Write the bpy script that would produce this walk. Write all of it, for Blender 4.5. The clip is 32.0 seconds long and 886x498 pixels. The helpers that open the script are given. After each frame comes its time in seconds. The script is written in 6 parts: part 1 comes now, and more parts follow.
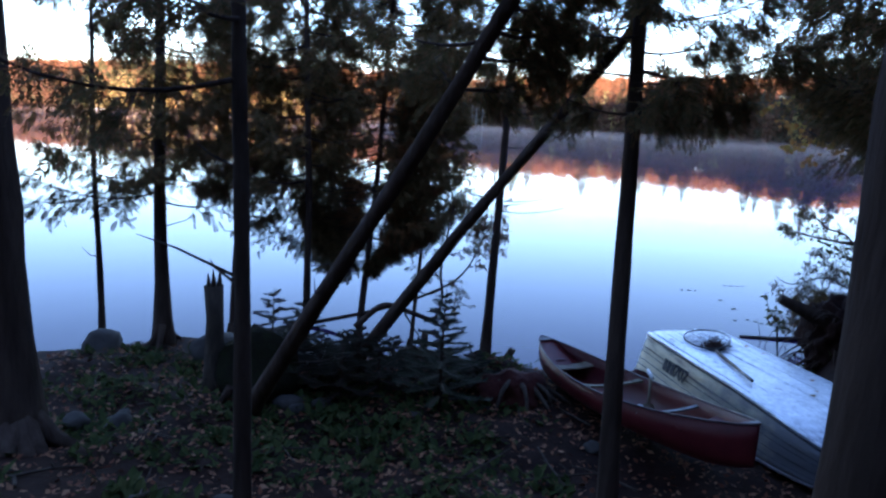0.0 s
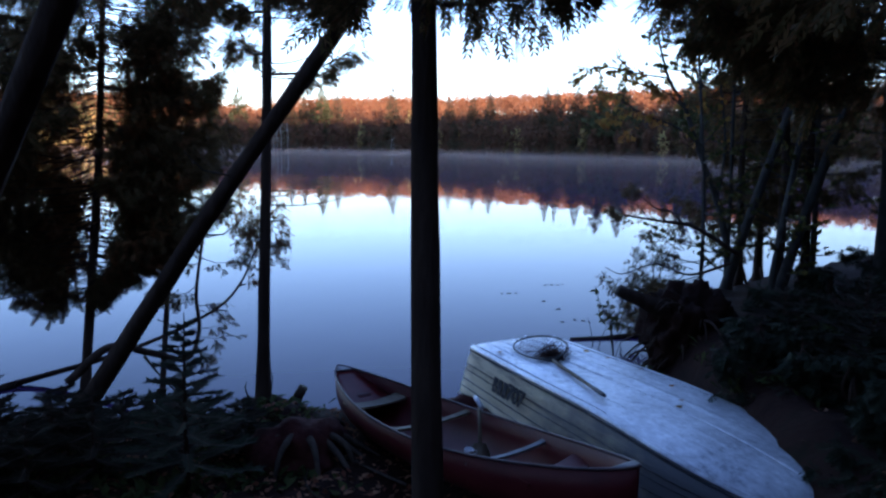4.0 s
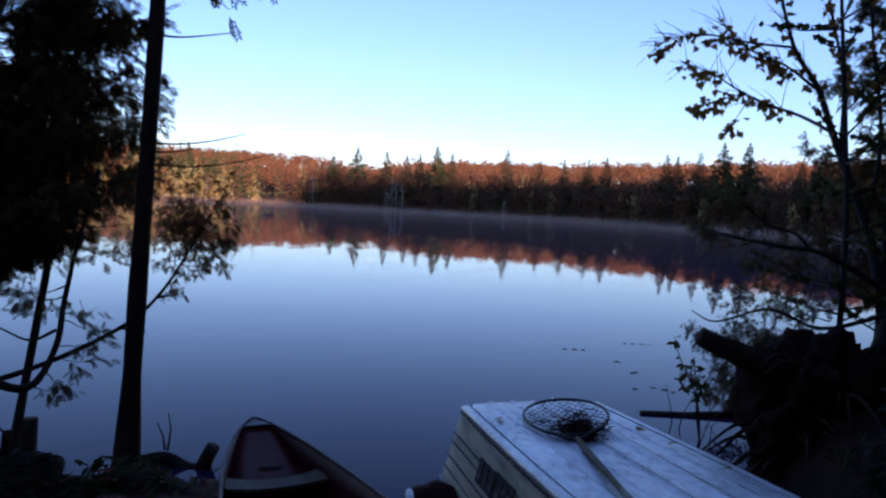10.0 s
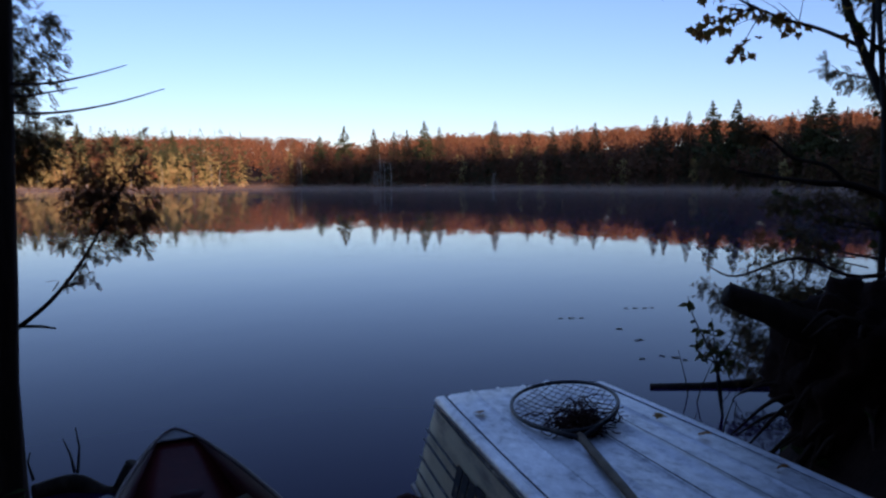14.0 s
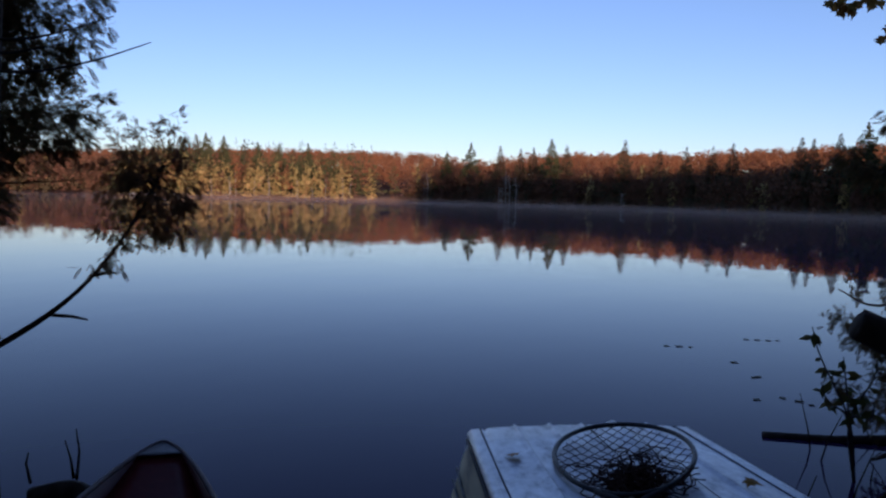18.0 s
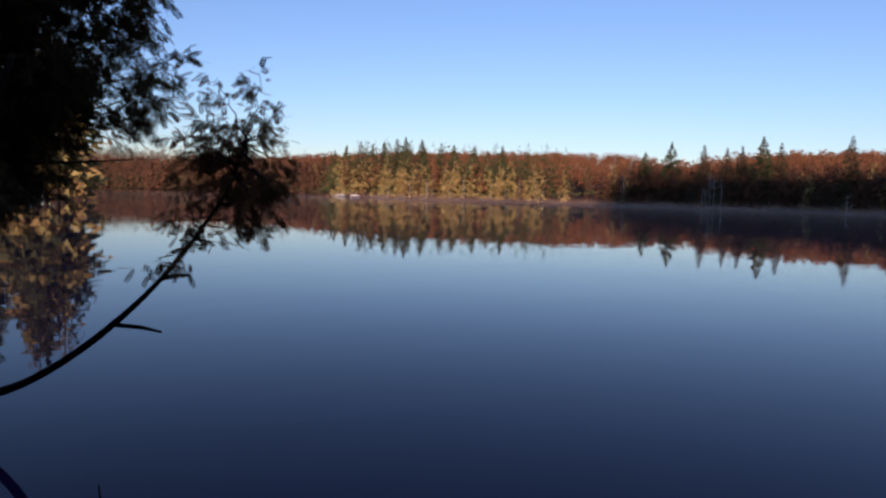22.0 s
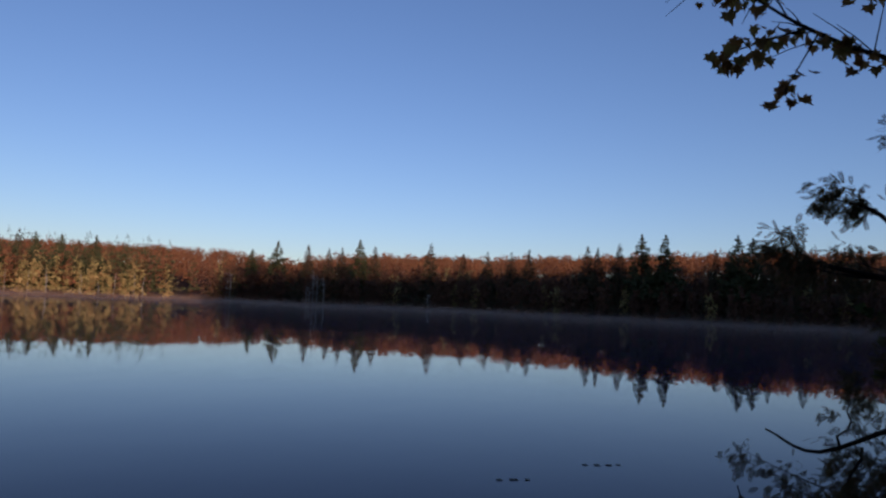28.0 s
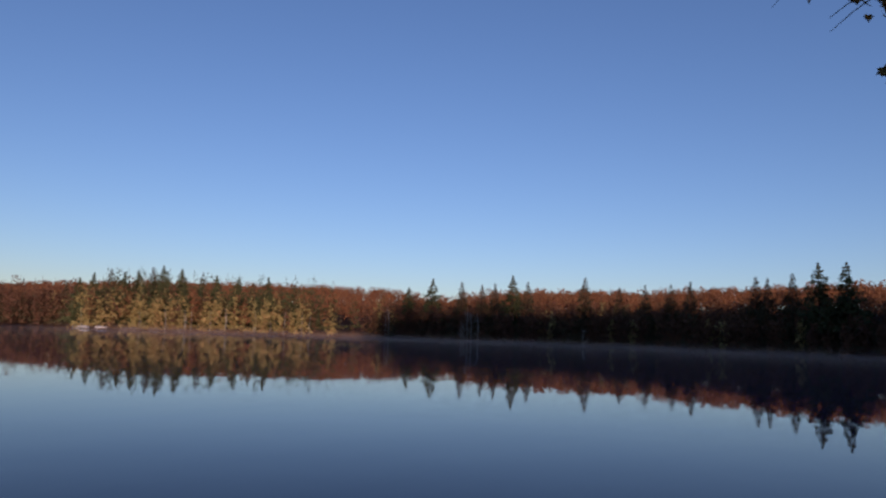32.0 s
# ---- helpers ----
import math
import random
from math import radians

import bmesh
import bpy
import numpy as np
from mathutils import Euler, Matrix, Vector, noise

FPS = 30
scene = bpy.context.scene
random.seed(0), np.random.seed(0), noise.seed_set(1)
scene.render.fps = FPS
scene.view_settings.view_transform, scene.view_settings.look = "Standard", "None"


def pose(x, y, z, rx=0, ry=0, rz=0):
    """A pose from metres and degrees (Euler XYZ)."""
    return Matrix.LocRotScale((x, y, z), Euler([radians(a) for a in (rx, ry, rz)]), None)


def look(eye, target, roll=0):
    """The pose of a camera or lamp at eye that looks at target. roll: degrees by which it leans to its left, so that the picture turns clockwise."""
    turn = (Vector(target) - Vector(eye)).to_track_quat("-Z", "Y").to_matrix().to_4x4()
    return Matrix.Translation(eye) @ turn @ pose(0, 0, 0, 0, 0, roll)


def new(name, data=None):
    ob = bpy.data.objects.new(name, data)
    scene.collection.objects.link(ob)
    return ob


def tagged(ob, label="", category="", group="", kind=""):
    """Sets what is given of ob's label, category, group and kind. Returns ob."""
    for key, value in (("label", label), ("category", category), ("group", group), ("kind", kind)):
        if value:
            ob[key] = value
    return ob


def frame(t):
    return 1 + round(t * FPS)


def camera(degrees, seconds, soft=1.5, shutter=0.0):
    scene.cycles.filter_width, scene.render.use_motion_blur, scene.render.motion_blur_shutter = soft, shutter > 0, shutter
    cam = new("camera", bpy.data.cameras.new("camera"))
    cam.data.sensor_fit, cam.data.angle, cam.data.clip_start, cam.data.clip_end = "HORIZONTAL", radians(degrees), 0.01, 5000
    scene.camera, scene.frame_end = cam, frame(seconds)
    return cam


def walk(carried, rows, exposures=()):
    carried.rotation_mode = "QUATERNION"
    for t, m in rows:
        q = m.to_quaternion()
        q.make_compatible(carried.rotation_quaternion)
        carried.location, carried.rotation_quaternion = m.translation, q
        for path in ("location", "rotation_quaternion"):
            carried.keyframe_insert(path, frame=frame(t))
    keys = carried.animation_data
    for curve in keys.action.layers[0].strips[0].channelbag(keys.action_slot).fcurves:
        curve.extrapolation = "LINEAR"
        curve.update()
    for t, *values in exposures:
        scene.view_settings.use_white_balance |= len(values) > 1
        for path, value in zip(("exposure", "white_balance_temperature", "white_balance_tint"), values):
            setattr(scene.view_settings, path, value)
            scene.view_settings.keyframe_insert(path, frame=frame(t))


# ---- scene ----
# camera and walk: seconds, eye, target, lean
EXPOSURES = [(0, 2.99, 6030, 31), (2, 2.66, 5980, 34), (5, 2.11, 5970, 34), (8, 1.80, 5920, 36), (10, 1.12, 5820, 39), (12, 0.74, 6030, 39), (14, 0.73, 6030, 38), (18, 0.52, 6030, 37), (22, 0.42, 6030, 34), (24, 0.29, 6030, 33), (27, -0.04, 6000, 33), (30, 0.11, 5970, 33), (32, -0.10, 5920, 33)]
PATH = [
    (0, (2.248, 3.829, 3.142), (1.652, 5.703, 2.776), 2.7),
    (1, (2.09, 4.377, 2.995), (1.592, 6.288, 2.674), 4.0),
    (2, (1.97, 4.843, 2.847), (1.636, 6.799, 2.601), 1.8),
    (4.5, (2.207, 6.16, 2.462), (2.114, 8.135, 2.165), 0.9),
    (5, (2.176, 6.43, 2.298), (2.07, 8.406, 2.009), 1.5),
    (5.5, (2.212, 6.684, 2.233), (2.215, 8.655, 1.889), 1.3),
    (6, (2.263, 6.923, 2.131), (2.228, 8.907, 1.881), -1.9),
    (6.5, (2.278, 7.163, 2.059), (2.438, 9.135, 1.764), -0.6),
    (7, (2.413, 7.327, 2.004), (2.513, 9.306, 1.731), 0.6),
    (7.5, (2.618, 7.439, 1.976), (2.633, 9.418, 1.692), 1.4),
    (8, (2.761, 7.636, 1.944), (2.587, 9.607, 1.656), 0.2),
    (8.5, (2.848, 7.821, 1.978), (2.543, 9.782, 1.732), 0.2),
    (9, (2.945, 8.005, 1.942), (2.588, 9.965, 1.773), 2.2),
    (9.5, (2.952, 8.174, 1.92), (2.471, 10.108, 1.767), 1.8),
    (10, (2.91, 8.355, 1.885), (2.491, 10.306, 1.764), 3.0),
    (10.5, (2.918, 8.529, 1.862), (2.539, 10.489, 1.728), 3.8),
    (11, (2.921, 8.677, 1.839), (2.477, 10.621, 1.693), 4.5),
    (11.5, (2.847, 8.841, 1.778), (2.509, 10.809, 1.671), 1.5),
    (12, (2.818, 8.949, 1.785), (2.529, 10.921, 1.624), 2.1),
    (12.5, (2.888, 9.042, 1.766), (2.626, 11.012, 1.534), 3.2),
    (13, (2.931, 9.118, 1.744), (2.642, 11.081, 1.491), 2.8),
    (13.5, (2.904, 9.221, 1.722), (2.51, 11.166, 1.477), 0.7),
    (14, (2.895, 9.328, 1.717), (2.496, 11.278, 1.529), -0.3),
    (14.5, (2.994, 9.441, 1.692), (2.584, 11.386, 1.474), -0.8),
    (15, (3.136, 9.531, 1.698), (2.605, 11.451, 1.517), 2.8),
    (15.5, (3.169, 9.586, 1.69), (2.474, 11.454, 1.526), 0.7),
    (17.5, (3.165, 9.939, 1.573), (2.4, 11.782, 1.44), 1.7),
    (18, (3.098, 10.095, 1.575), (2.371, 11.953, 1.431), 1.5),
    (18.5, (3.095, 10.234, 1.536), (2.164, 11.996, 1.354), 1.5),
    (19, (3.094, 10.453, 1.535), (2.045, 12.154, 1.44), 3.2),
    (19.5, (3.041, 10.595, 1.532), (1.844, 12.192, 1.403), 1.5),
    (20, (2.952, 10.755, 1.49), (1.845, 12.412, 1.306), 2.0),
    (20.5, (2.806, 10.951, 1.493), (1.802, 12.677, 1.369), 1.6),
    (21, (2.753, 11.076, 1.479), (1.762, 12.808, 1.329), 2.9),
    (21.5, (2.729, 11.262, 1.466), (1.59, 12.903, 1.36), 2.7),
    (22, (2.701, 11.383, 1.489), (1.512, 12.984, 1.337), 1.6),
    (22.5, (2.629, 11.48, 1.497), (1.42, 13.067, 1.371), 2.0),
    (23, (2.568, 11.54, 1.544), (1.324, 13.106, 1.581), 1.9),
    (23.5, (2.573, 11.535, 1.551), (1.254, 13.038, 1.592), 2.4),
    (24, (2.57, 11.539, 1.565), (1.229, 13.021, 1.631), 2.3),
    (24.5, (2.6, 11.538, 1.562), (1.305, 13.062, 1.634), 3.1),
    (26.5, (2.633, 11.557, 1.565), (1.883, 13.406, 1.706), 3.0),
    (27, (2.68, 11.578, 1.558), (2.127, 13.495, 1.689), 2.7),
    (27.5, (2.675, 11.648, 1.56), (2.288, 13.606, 1.688), 2.4),
    (28, (2.718, 11.677, 1.56), (2.491, 13.658, 1.71), 2.3),
    (28.5, (2.763, 11.661, 1.562), (2.734, 13.652, 1.748), 1.6),
    (29, (2.799, 11.656, 1.564), (2.918, 13.642, 1.77), 1.9),
    (29.5, (2.818, 11.66, 1.557), (2.969, 13.645, 1.757), 2.0),
    (30, (2.818, 11.658, 1.554), (2.952, 13.644, 1.739), 1.9),
    (30.5, (2.791, 11.648, 1.56), (2.811, 13.64, 1.736), 1.0),
    (31, (2.766, 11.642, 1.56), (2.587, 13.62, 1.797), 0.6),
    (31.5, (2.721, 11.627, 1.566), (2.291, 13.565, 1.815), 1.8),
    (32, (2.725, 11.615, 1.56), (2.088, 13.497, 1.793), 1.9),
]
cam = camera(63.0, 32.0, soft=2.4)
walk(cam, [(t, look(e, g, r)) for t, e, g, r in PATH], EXPOSURES)

# ---- world, sun ----
SUN_TO = Vector((-0.45, 0.9, 0)).normalized()      # heading of the light, from behind the walker out over the lake
SUN_UP = 8.1                                       # degrees above the horizon
world = bpy.data.worlds.new("world")
scene.world = world
world.use_nodes = True
wn = world.node_tree.nodes
sky = wn.new("ShaderNodeTexSky")
sky.sky_type = "NISHITA"
sky.sun_disc = False
sky.sun_elevation = radians(SUN_UP)
sky.sun_rotation = math.atan2(-SUN_TO.x, -SUN_TO.y)
sky.altitude = 400
sky.air_density, sky.dust_density, sky.ozone_density = 1.0, 0.3, 2.8
wn["Background"].inputs["Strength"].default_value = 0.13
world.node_tree.links.new(sky.outputs[0], wn["Background"].inputs[0])
sun_data = bpy.data.lights.new("sun", "SUN")
sun_data.energy, sun_data.angle, sun_data.color = 4.7, radians(0.6), (1.0, 0.77, 0.53)
sun = new("sun", sun_data)
sun.matrix_world = look((0, -50, 60), Vector((0, -50, 60)) + Vector((SUN_TO.x, SUN_TO.y, -math.tan(radians(SUN_UP)))))


# ---- materials ----
def material(name, colours, scale=8.0, rough=0.8, metal=0.0, bump=0.0, bump_scale=40.0, stretch=(1, 1, 1), detail=6.0, island=0.0, objrandom=0.0, leafy=0.0, coords="Object", spec=0.12):
    """A Principled material whose colour wanders through the given colours at two scales, with relief; leafy: share of light let through."""
    m = bpy.data.materials.new(name)
    m.use_nodes = True
    nt = m.node_tree
    n, l = nt.nodes, nt.links
    b = n["Principled BSDF"]
    b.inputs["Roughness"].default_value, b.inputs["Metallic"].default_value = rough, metal
    b.inputs["Specular IOR Level"].default_value = spec
    tc = n.new("ShaderNodeTexCoord")
    mp = n.new("ShaderNodeMapping")
    mp.inputs["Scale"].default_value = stretch
    l.new(tc.outputs[coords], mp.inputs[0])
    t1 = n.new("ShaderNodeTexNoise")
    t1.inputs["Scale"].default_value, t1.inputs["Detail"].default_value, t1.inputs["Roughness"].default_value = scale, detail, 0.65
    l.new(mp.outputs[0], t1.inputs["Vector"])
    fac = t1.outputs[0]
    t2 = n.new("ShaderNodeTexNoise")
    t2.inputs["Scale"].default_value, t2.inputs["Detail"].default_value = scale * 0.13, 3.0
    l.new(mp.outputs[0], t2.inputs["Vector"])
    mx = n.new("ShaderNodeMix")
    mx.inputs[0].default_value = 0.4
    l.new(fac, mx.inputs[2])
    l.new(t2.outputs[0], mx.inputs[3])
    fac = mx.outputs[0]
    if island or objrandom:
        if island:
            gi = n.new("ShaderNodeNewGeometry")
            out = gi.outputs["Random Per Island"]
        else:
            gi = n.new("ShaderNodeObjectInfo")
            out = gi.outputs["Random"]
        mi = n.new("ShaderNodeMix")
        mi.inputs[0].default_value = island or objrandom
        l.new(fac, mi.inputs[2])
        l.new(out, mi.inputs[3])
        fac = mi.outputs[0]
    ramp = n.new("ShaderNodeValToRGB")
    lo, hi = (0.1, 0.9) if (island or objrandom) else (0.32, 0.68)
    els = ramp.color_ramp.elements
    while len(els) < len(colours):
        els.new(0.5)
    for i, c in enumerate(colours):
        els[i].position = lo + (hi - lo) * i / max(1, len(colours) - 1)
        els[i].color = (*c, 1)
    l.new(fac, ramp.inputs[0])
    l.new(ramp.outputs[0], b.inputs["Base Color"])
    if bump:
        t3 = n.new("ShaderNodeTexNoise")
        t3.inputs["Scale"].default_value, t3.inputs["Detail"].default_value = bump_scale, 8.0
        l.new(mp.outputs[0], t3.inputs["Vector"])
        bp = n.new("ShaderNodeBump")
        bp.inputs["Strength"].default_value, bp.inputs["Distance"].default_value = bump, 0.02
        l.new(t3.outputs[0], bp.inputs["Height"])
        l.new(bp.outputs[0], b.inputs["Normal"])
    if leafy:
        tr = n.new("ShaderNodeBsdfTranslucent")
        l.new(ramp.outputs[0], tr.inputs[0])
        ms = n.new("ShaderNodeMixShader")
        ms.inputs[0].default_value = leafy
        l.new(b.outputs[0], ms.inputs[1])
        l.new(tr.outputs[0], ms.inputs[2])
        l.new(ms.outputs[0], n["Material Output"].inputs[0])
    return m


def water_material():
    m = bpy.data.materials.new("lake_water")
    m.use_nodes = True
    n, l = m.node_tree.nodes, m.node_tree.links
    b = n["Principled BSDF"]
    b.inputs["Base Color"].default_value = (0.032, 0.015, 0.055, 1)
    b.inputs["Roughness"].default_value, b.inputs["IOR"].default_value = 0.015, 1.333
    b.inputs["Specular IOR Level"].default_value = 0.12
    tc = n.new("ShaderNodeTexCoord")
    mp = n.new("ShaderNodeMapping")
    mp.inputs["Scale"].default_value = (1, 0.55, 1)
    l.new(tc.outputs["Object"], mp.inputs[0])
    last = None
    for sc, dist, st in ((0.35, 0.05, 0.10), (2.2, 0.01, 0.10)):
        t = n.new("ShaderNodeTexNoise")
        t.inputs["Scale"].default_value, t.inputs["Detail"].default_value = sc, 2.0
        l.new(mp.outputs[0], t.inputs["Vector"])
        bp = n.new("ShaderNodeBump")
        bp.inputs["Strength"].default_value, bp.inputs["Distance"].default_value = st, dist
        l.new(t.outputs[0], bp.inputs["Height"])
        if last:
            l.new(last.outputs[0], bp.inputs["Normal"])
        last = bp
    l.new(last.outputs[0], b.inputs["Normal"])
    return m


def mist_material():
    """Thin morning mist, tinted warm to offset the blue sky light, thickest at the water and thinning out upwards."""
    m = bpy.data.materials.new("mist")
    m.use_nodes = True
    n, l = m.node_tree.nodes, m.node_tree.links
    n.remove(n["Principled BSDF"])
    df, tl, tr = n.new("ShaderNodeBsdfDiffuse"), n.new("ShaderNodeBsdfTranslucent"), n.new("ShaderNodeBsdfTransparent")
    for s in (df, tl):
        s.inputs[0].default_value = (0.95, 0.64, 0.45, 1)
    half, ms = n.new("ShaderNodeMixShader"), n.new("ShaderNodeMixShader")
    l.new(df.outputs[0], half.inputs[1])
    l.new(tl.outputs[0], half.inputs[2])
    tc, sep = n.new("ShaderNodeTexCoord"), n.new("ShaderNodeSeparateXYZ")
    l.new(tc.outputs["Object"], sep.inputs[0])
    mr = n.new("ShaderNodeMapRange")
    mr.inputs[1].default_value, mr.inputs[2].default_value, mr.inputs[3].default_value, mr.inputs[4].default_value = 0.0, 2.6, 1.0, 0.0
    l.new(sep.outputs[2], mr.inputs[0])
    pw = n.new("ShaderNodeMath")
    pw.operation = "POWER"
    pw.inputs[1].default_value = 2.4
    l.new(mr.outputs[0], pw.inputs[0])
    # opacity raised with distance, standing in for the longer sightline through haze
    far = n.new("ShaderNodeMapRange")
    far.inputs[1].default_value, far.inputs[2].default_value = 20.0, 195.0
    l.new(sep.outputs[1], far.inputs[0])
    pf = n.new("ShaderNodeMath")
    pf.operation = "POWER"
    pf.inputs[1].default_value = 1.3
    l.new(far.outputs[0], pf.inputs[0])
    mp = n.new("ShaderNodeMapping")
    mp.inputs["Scale"].default_value = (0.35, 1, 1)
    l.new(tc.outputs["Object"], mp.inputs[0])
    tx = n.new("ShaderNodeTexNoise")
    tx.inputs["Scale"].default_value, tx.inputs["Detail"].default_value = 0.07, 5.0
    l.new(mp.outputs[0], tx.inputs["Vector"])
    mu = n.new("ShaderNodeMath")
    mu.operation = "MULTIPLY"
    l.new(pw.outputs[0], mu.inputs[0])
    l.new(tx.outputs[0], mu.inputs[1])
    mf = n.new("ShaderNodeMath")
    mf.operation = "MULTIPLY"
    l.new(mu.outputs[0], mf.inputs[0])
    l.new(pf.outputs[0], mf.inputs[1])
    mu2 = n.new("ShaderNodeMath")
    mu2.operation = "MULTIPLY"
    mu2.inputs[1].default_value = 0.33
    l.new(mf.outputs[0], mu2.inputs[0])
    l.new(mu2.outputs[0], ms.inputs[0])
    l.new(tr.outputs[0], ms.inputs[1])
    l.new(half.outputs[0], ms.inputs[2])
    l.new(ms.outputs[0], n["Material Output"].inputs[0])
    return m


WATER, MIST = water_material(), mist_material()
MOUND = material("rotten_red_wood", [(0.022, 0.005, 0.005), (0.05, 0.012, 0.01), (0.085, 0.024, 0.018)], 8.0, 0.9, bump=0.8, bump_scale=18)
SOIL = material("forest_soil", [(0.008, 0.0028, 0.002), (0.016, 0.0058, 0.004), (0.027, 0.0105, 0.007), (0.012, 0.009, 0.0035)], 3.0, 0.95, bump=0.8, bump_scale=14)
BARK = material("cedar_bark", [(0.026, 0.015, 0.011), (0.056, 0.034, 0.025), (0.095, 0.062, 0.046)], 9.0, 0.9, bump=0.9, bump_scale=22, stretch=(1, 1, 0.16))
BARK_GREY = material("maple_bark", [(0.03, 0.027, 0.024), (0.06, 0.055, 0.048), (0.1, 0.092, 0.082)], 12.0, 0.9, bump=0.6, bump_scale=30, stretch=(1, 1, 0.5))
BARK_PALE = material("birch_bark", [(0.16, 0.145, 0.12), (0.27, 0.25, 0.21), (0.36, 0.34, 0.3)], 5.0, 0.75, bump=0.2)
DEADWOOD = material("weathered_wood", [(0.03, 0.022, 0.017), (0.065, 0.047, 0.036), (0.12, 0.09, 0.07)], 14.0, 0.9, bump=0.7, bump_scale=30, stretch=(1, 1, 0.3))
CUTWOOD = material("cut_wood", [(0.11, 0.08, 0.055), (0.2, 0.15, 0.105)], 20.0, 0.9)
CEDAR_LEAF = material("cedar_foliage", [(0.065, 0.055, 0.022), (0.11, 0.085, 0.034), (0.19, 0.11, 0.045), (0.22, 0.085, 0.045)], 1.5, 0.7, island=0.6, leafy=0.42)
RUST_LEAF = material("rusty_cedar_foliage", [(0.12, 0.07, 0.028), (0.22, 0.105, 0.042), (0.32, 0.13, 0.055), (0.17, 0.11, 0.04)], 1.5, 0.7, island=0.6, leafy=0.5)
FIR_LEAF = material("fir_needles", [(0.011, 0.016, 0.009), (0.02, 0.028, 0.015), (0.034, 0.044, 0.022)], 3.0, 0.65, island=0.6, leafy=0.15)
MAPLE_LEAF = material("maple_leaves", [(0.28, 0.11, 0.03), (0.43, 0.19, 0.05), (0.33, 0.22, 0.055), (0.21, 0.07, 0.035)], 6.0, 0.65, objrandom=0.7, leafy=0.45)
SHRUB_LEAF = material("shrub_leaves", [(0.05, 0.07, 0.02), (0.1, 0.1, 0.03), (0.16, 0.11, 0.03)], 3.0, 0.65, island=0.7, leafy=0.3)
MOSS = material("moss_plants", [(0.02, 0.032, 0.01), (0.045, 0.062, 0.018), (0.085, 0.09, 0.03)], 4.0, 0.8, island=0.6, leafy=0.2)
LITTER = material("leaf_litter", [(0.1, 0.03, 0.018), (0.19, 0.065, 0.035), (0.32, 0.15, 0.08), (0.11, 0.05, 0.03)], 5.0, 0.8, island=0.8)
ROCK = material("lakeshore_stone", [(0.03, 0.025, 0.022), (0.055, 0.046, 0.04), (0.09, 0.078, 0.07)], 6.0, 0.85, bump=0.5, bump_scale=20)
# darker copy of the fir needles: undergrowth shade put into the colour
SHADED_FIR = material("shaded_fir_needles", [(0.007, 0.006, 0.003), (0.012, 0.01, 0.0045), (0.02, 0.015, 0.007)], 3.0, 0.8, island=0.6, leafy=0.1)
MOSSY_EARTH = material("mossy_earth", [(0.006, 0.004, 0.0025), (0.012, 0.009, 0.004), (0.014, 0.015, 0.005), (0.024, 0.024, 0.009)], 6.0, 0.95, bump=1.0, bump_scale=22)
ROCK_PALE = material("pale_granite", [(0.36, 0.35, 0.34), (0.5, 0.49, 0.47), (0.62, 0.6, 0.57)], 9.0, 0.8, bump=0.4, bump_scale=25)
SPRUCE = material("spruce_far", [(0.045, 0.036, 0.02), (0.075, 0.058, 0.03), (0.115, 0.088, 0.043)], 0.5, 0.8, island=0.28, leafy=0.1)
PINE = material("pine_far", [(0.036, 0.044, 0.02), (0.07, 0.075, 0.032), (0.115, 0.11, 0.046)], 0.5, 0.8, island=0.28, leafy=0.1)
BROWN_FAR = material("fading_hardwoods_far", [(0.065, 0.034, 0.024), (0.11, 0.055, 0.035), (0.145, 0.07, 0.038), (0.095, 0.068, 0.038)], 0.25, 0.85, island=0.28, leafy=0.1)
LARCH = material("larch_and_aspen_far", [(0.13, 0.125, 0.045), (0.235, 0.205, 0.075), (0.33, 0.255, 0.095), (0.36, 0.2, 0.085), (0.17, 0.17, 0.07)], 0.22, 0.8, island=0.3, leafy=0.2)
MAPLE_FAR = material("autumn_maples_far", [(0.1, 0.039, 0.023), (0.165, 0.063, 0.032), (0.21, 0.087, 0.04), (0.175, 0.1, 0.048), (0.1, 0.066, 0.038)], 0.16, 0.8, island=0.28, leafy=0.2)
ALUMINIUM = material("weathered_aluminium", [(0.2, 0.21, 0.24), (0.5, 0.51, 0.54), (0.66, 0.67, 0.7), (0.86, 0.87, 0.9)], 19.0, 0.45, metal=0.6, bump=0.3, bump_scale=30, stretch=(0.7, 1, 1), detail=9.0, spec=0.5)
PAINT_CREAM = material("worn_cream_paint", [(0.1, 0.085, 0.07), (0.3, 0.26, 0.2), (0.62, 0.53, 0.36), (0.72, 0.63, 0.44), (0.8, 0.72, 0.54)], 8.0, 0.6, bump=0.25, bump_scale=26, stretch=(0.25, 1, 1.6), detail=9.0, spec=0.5)


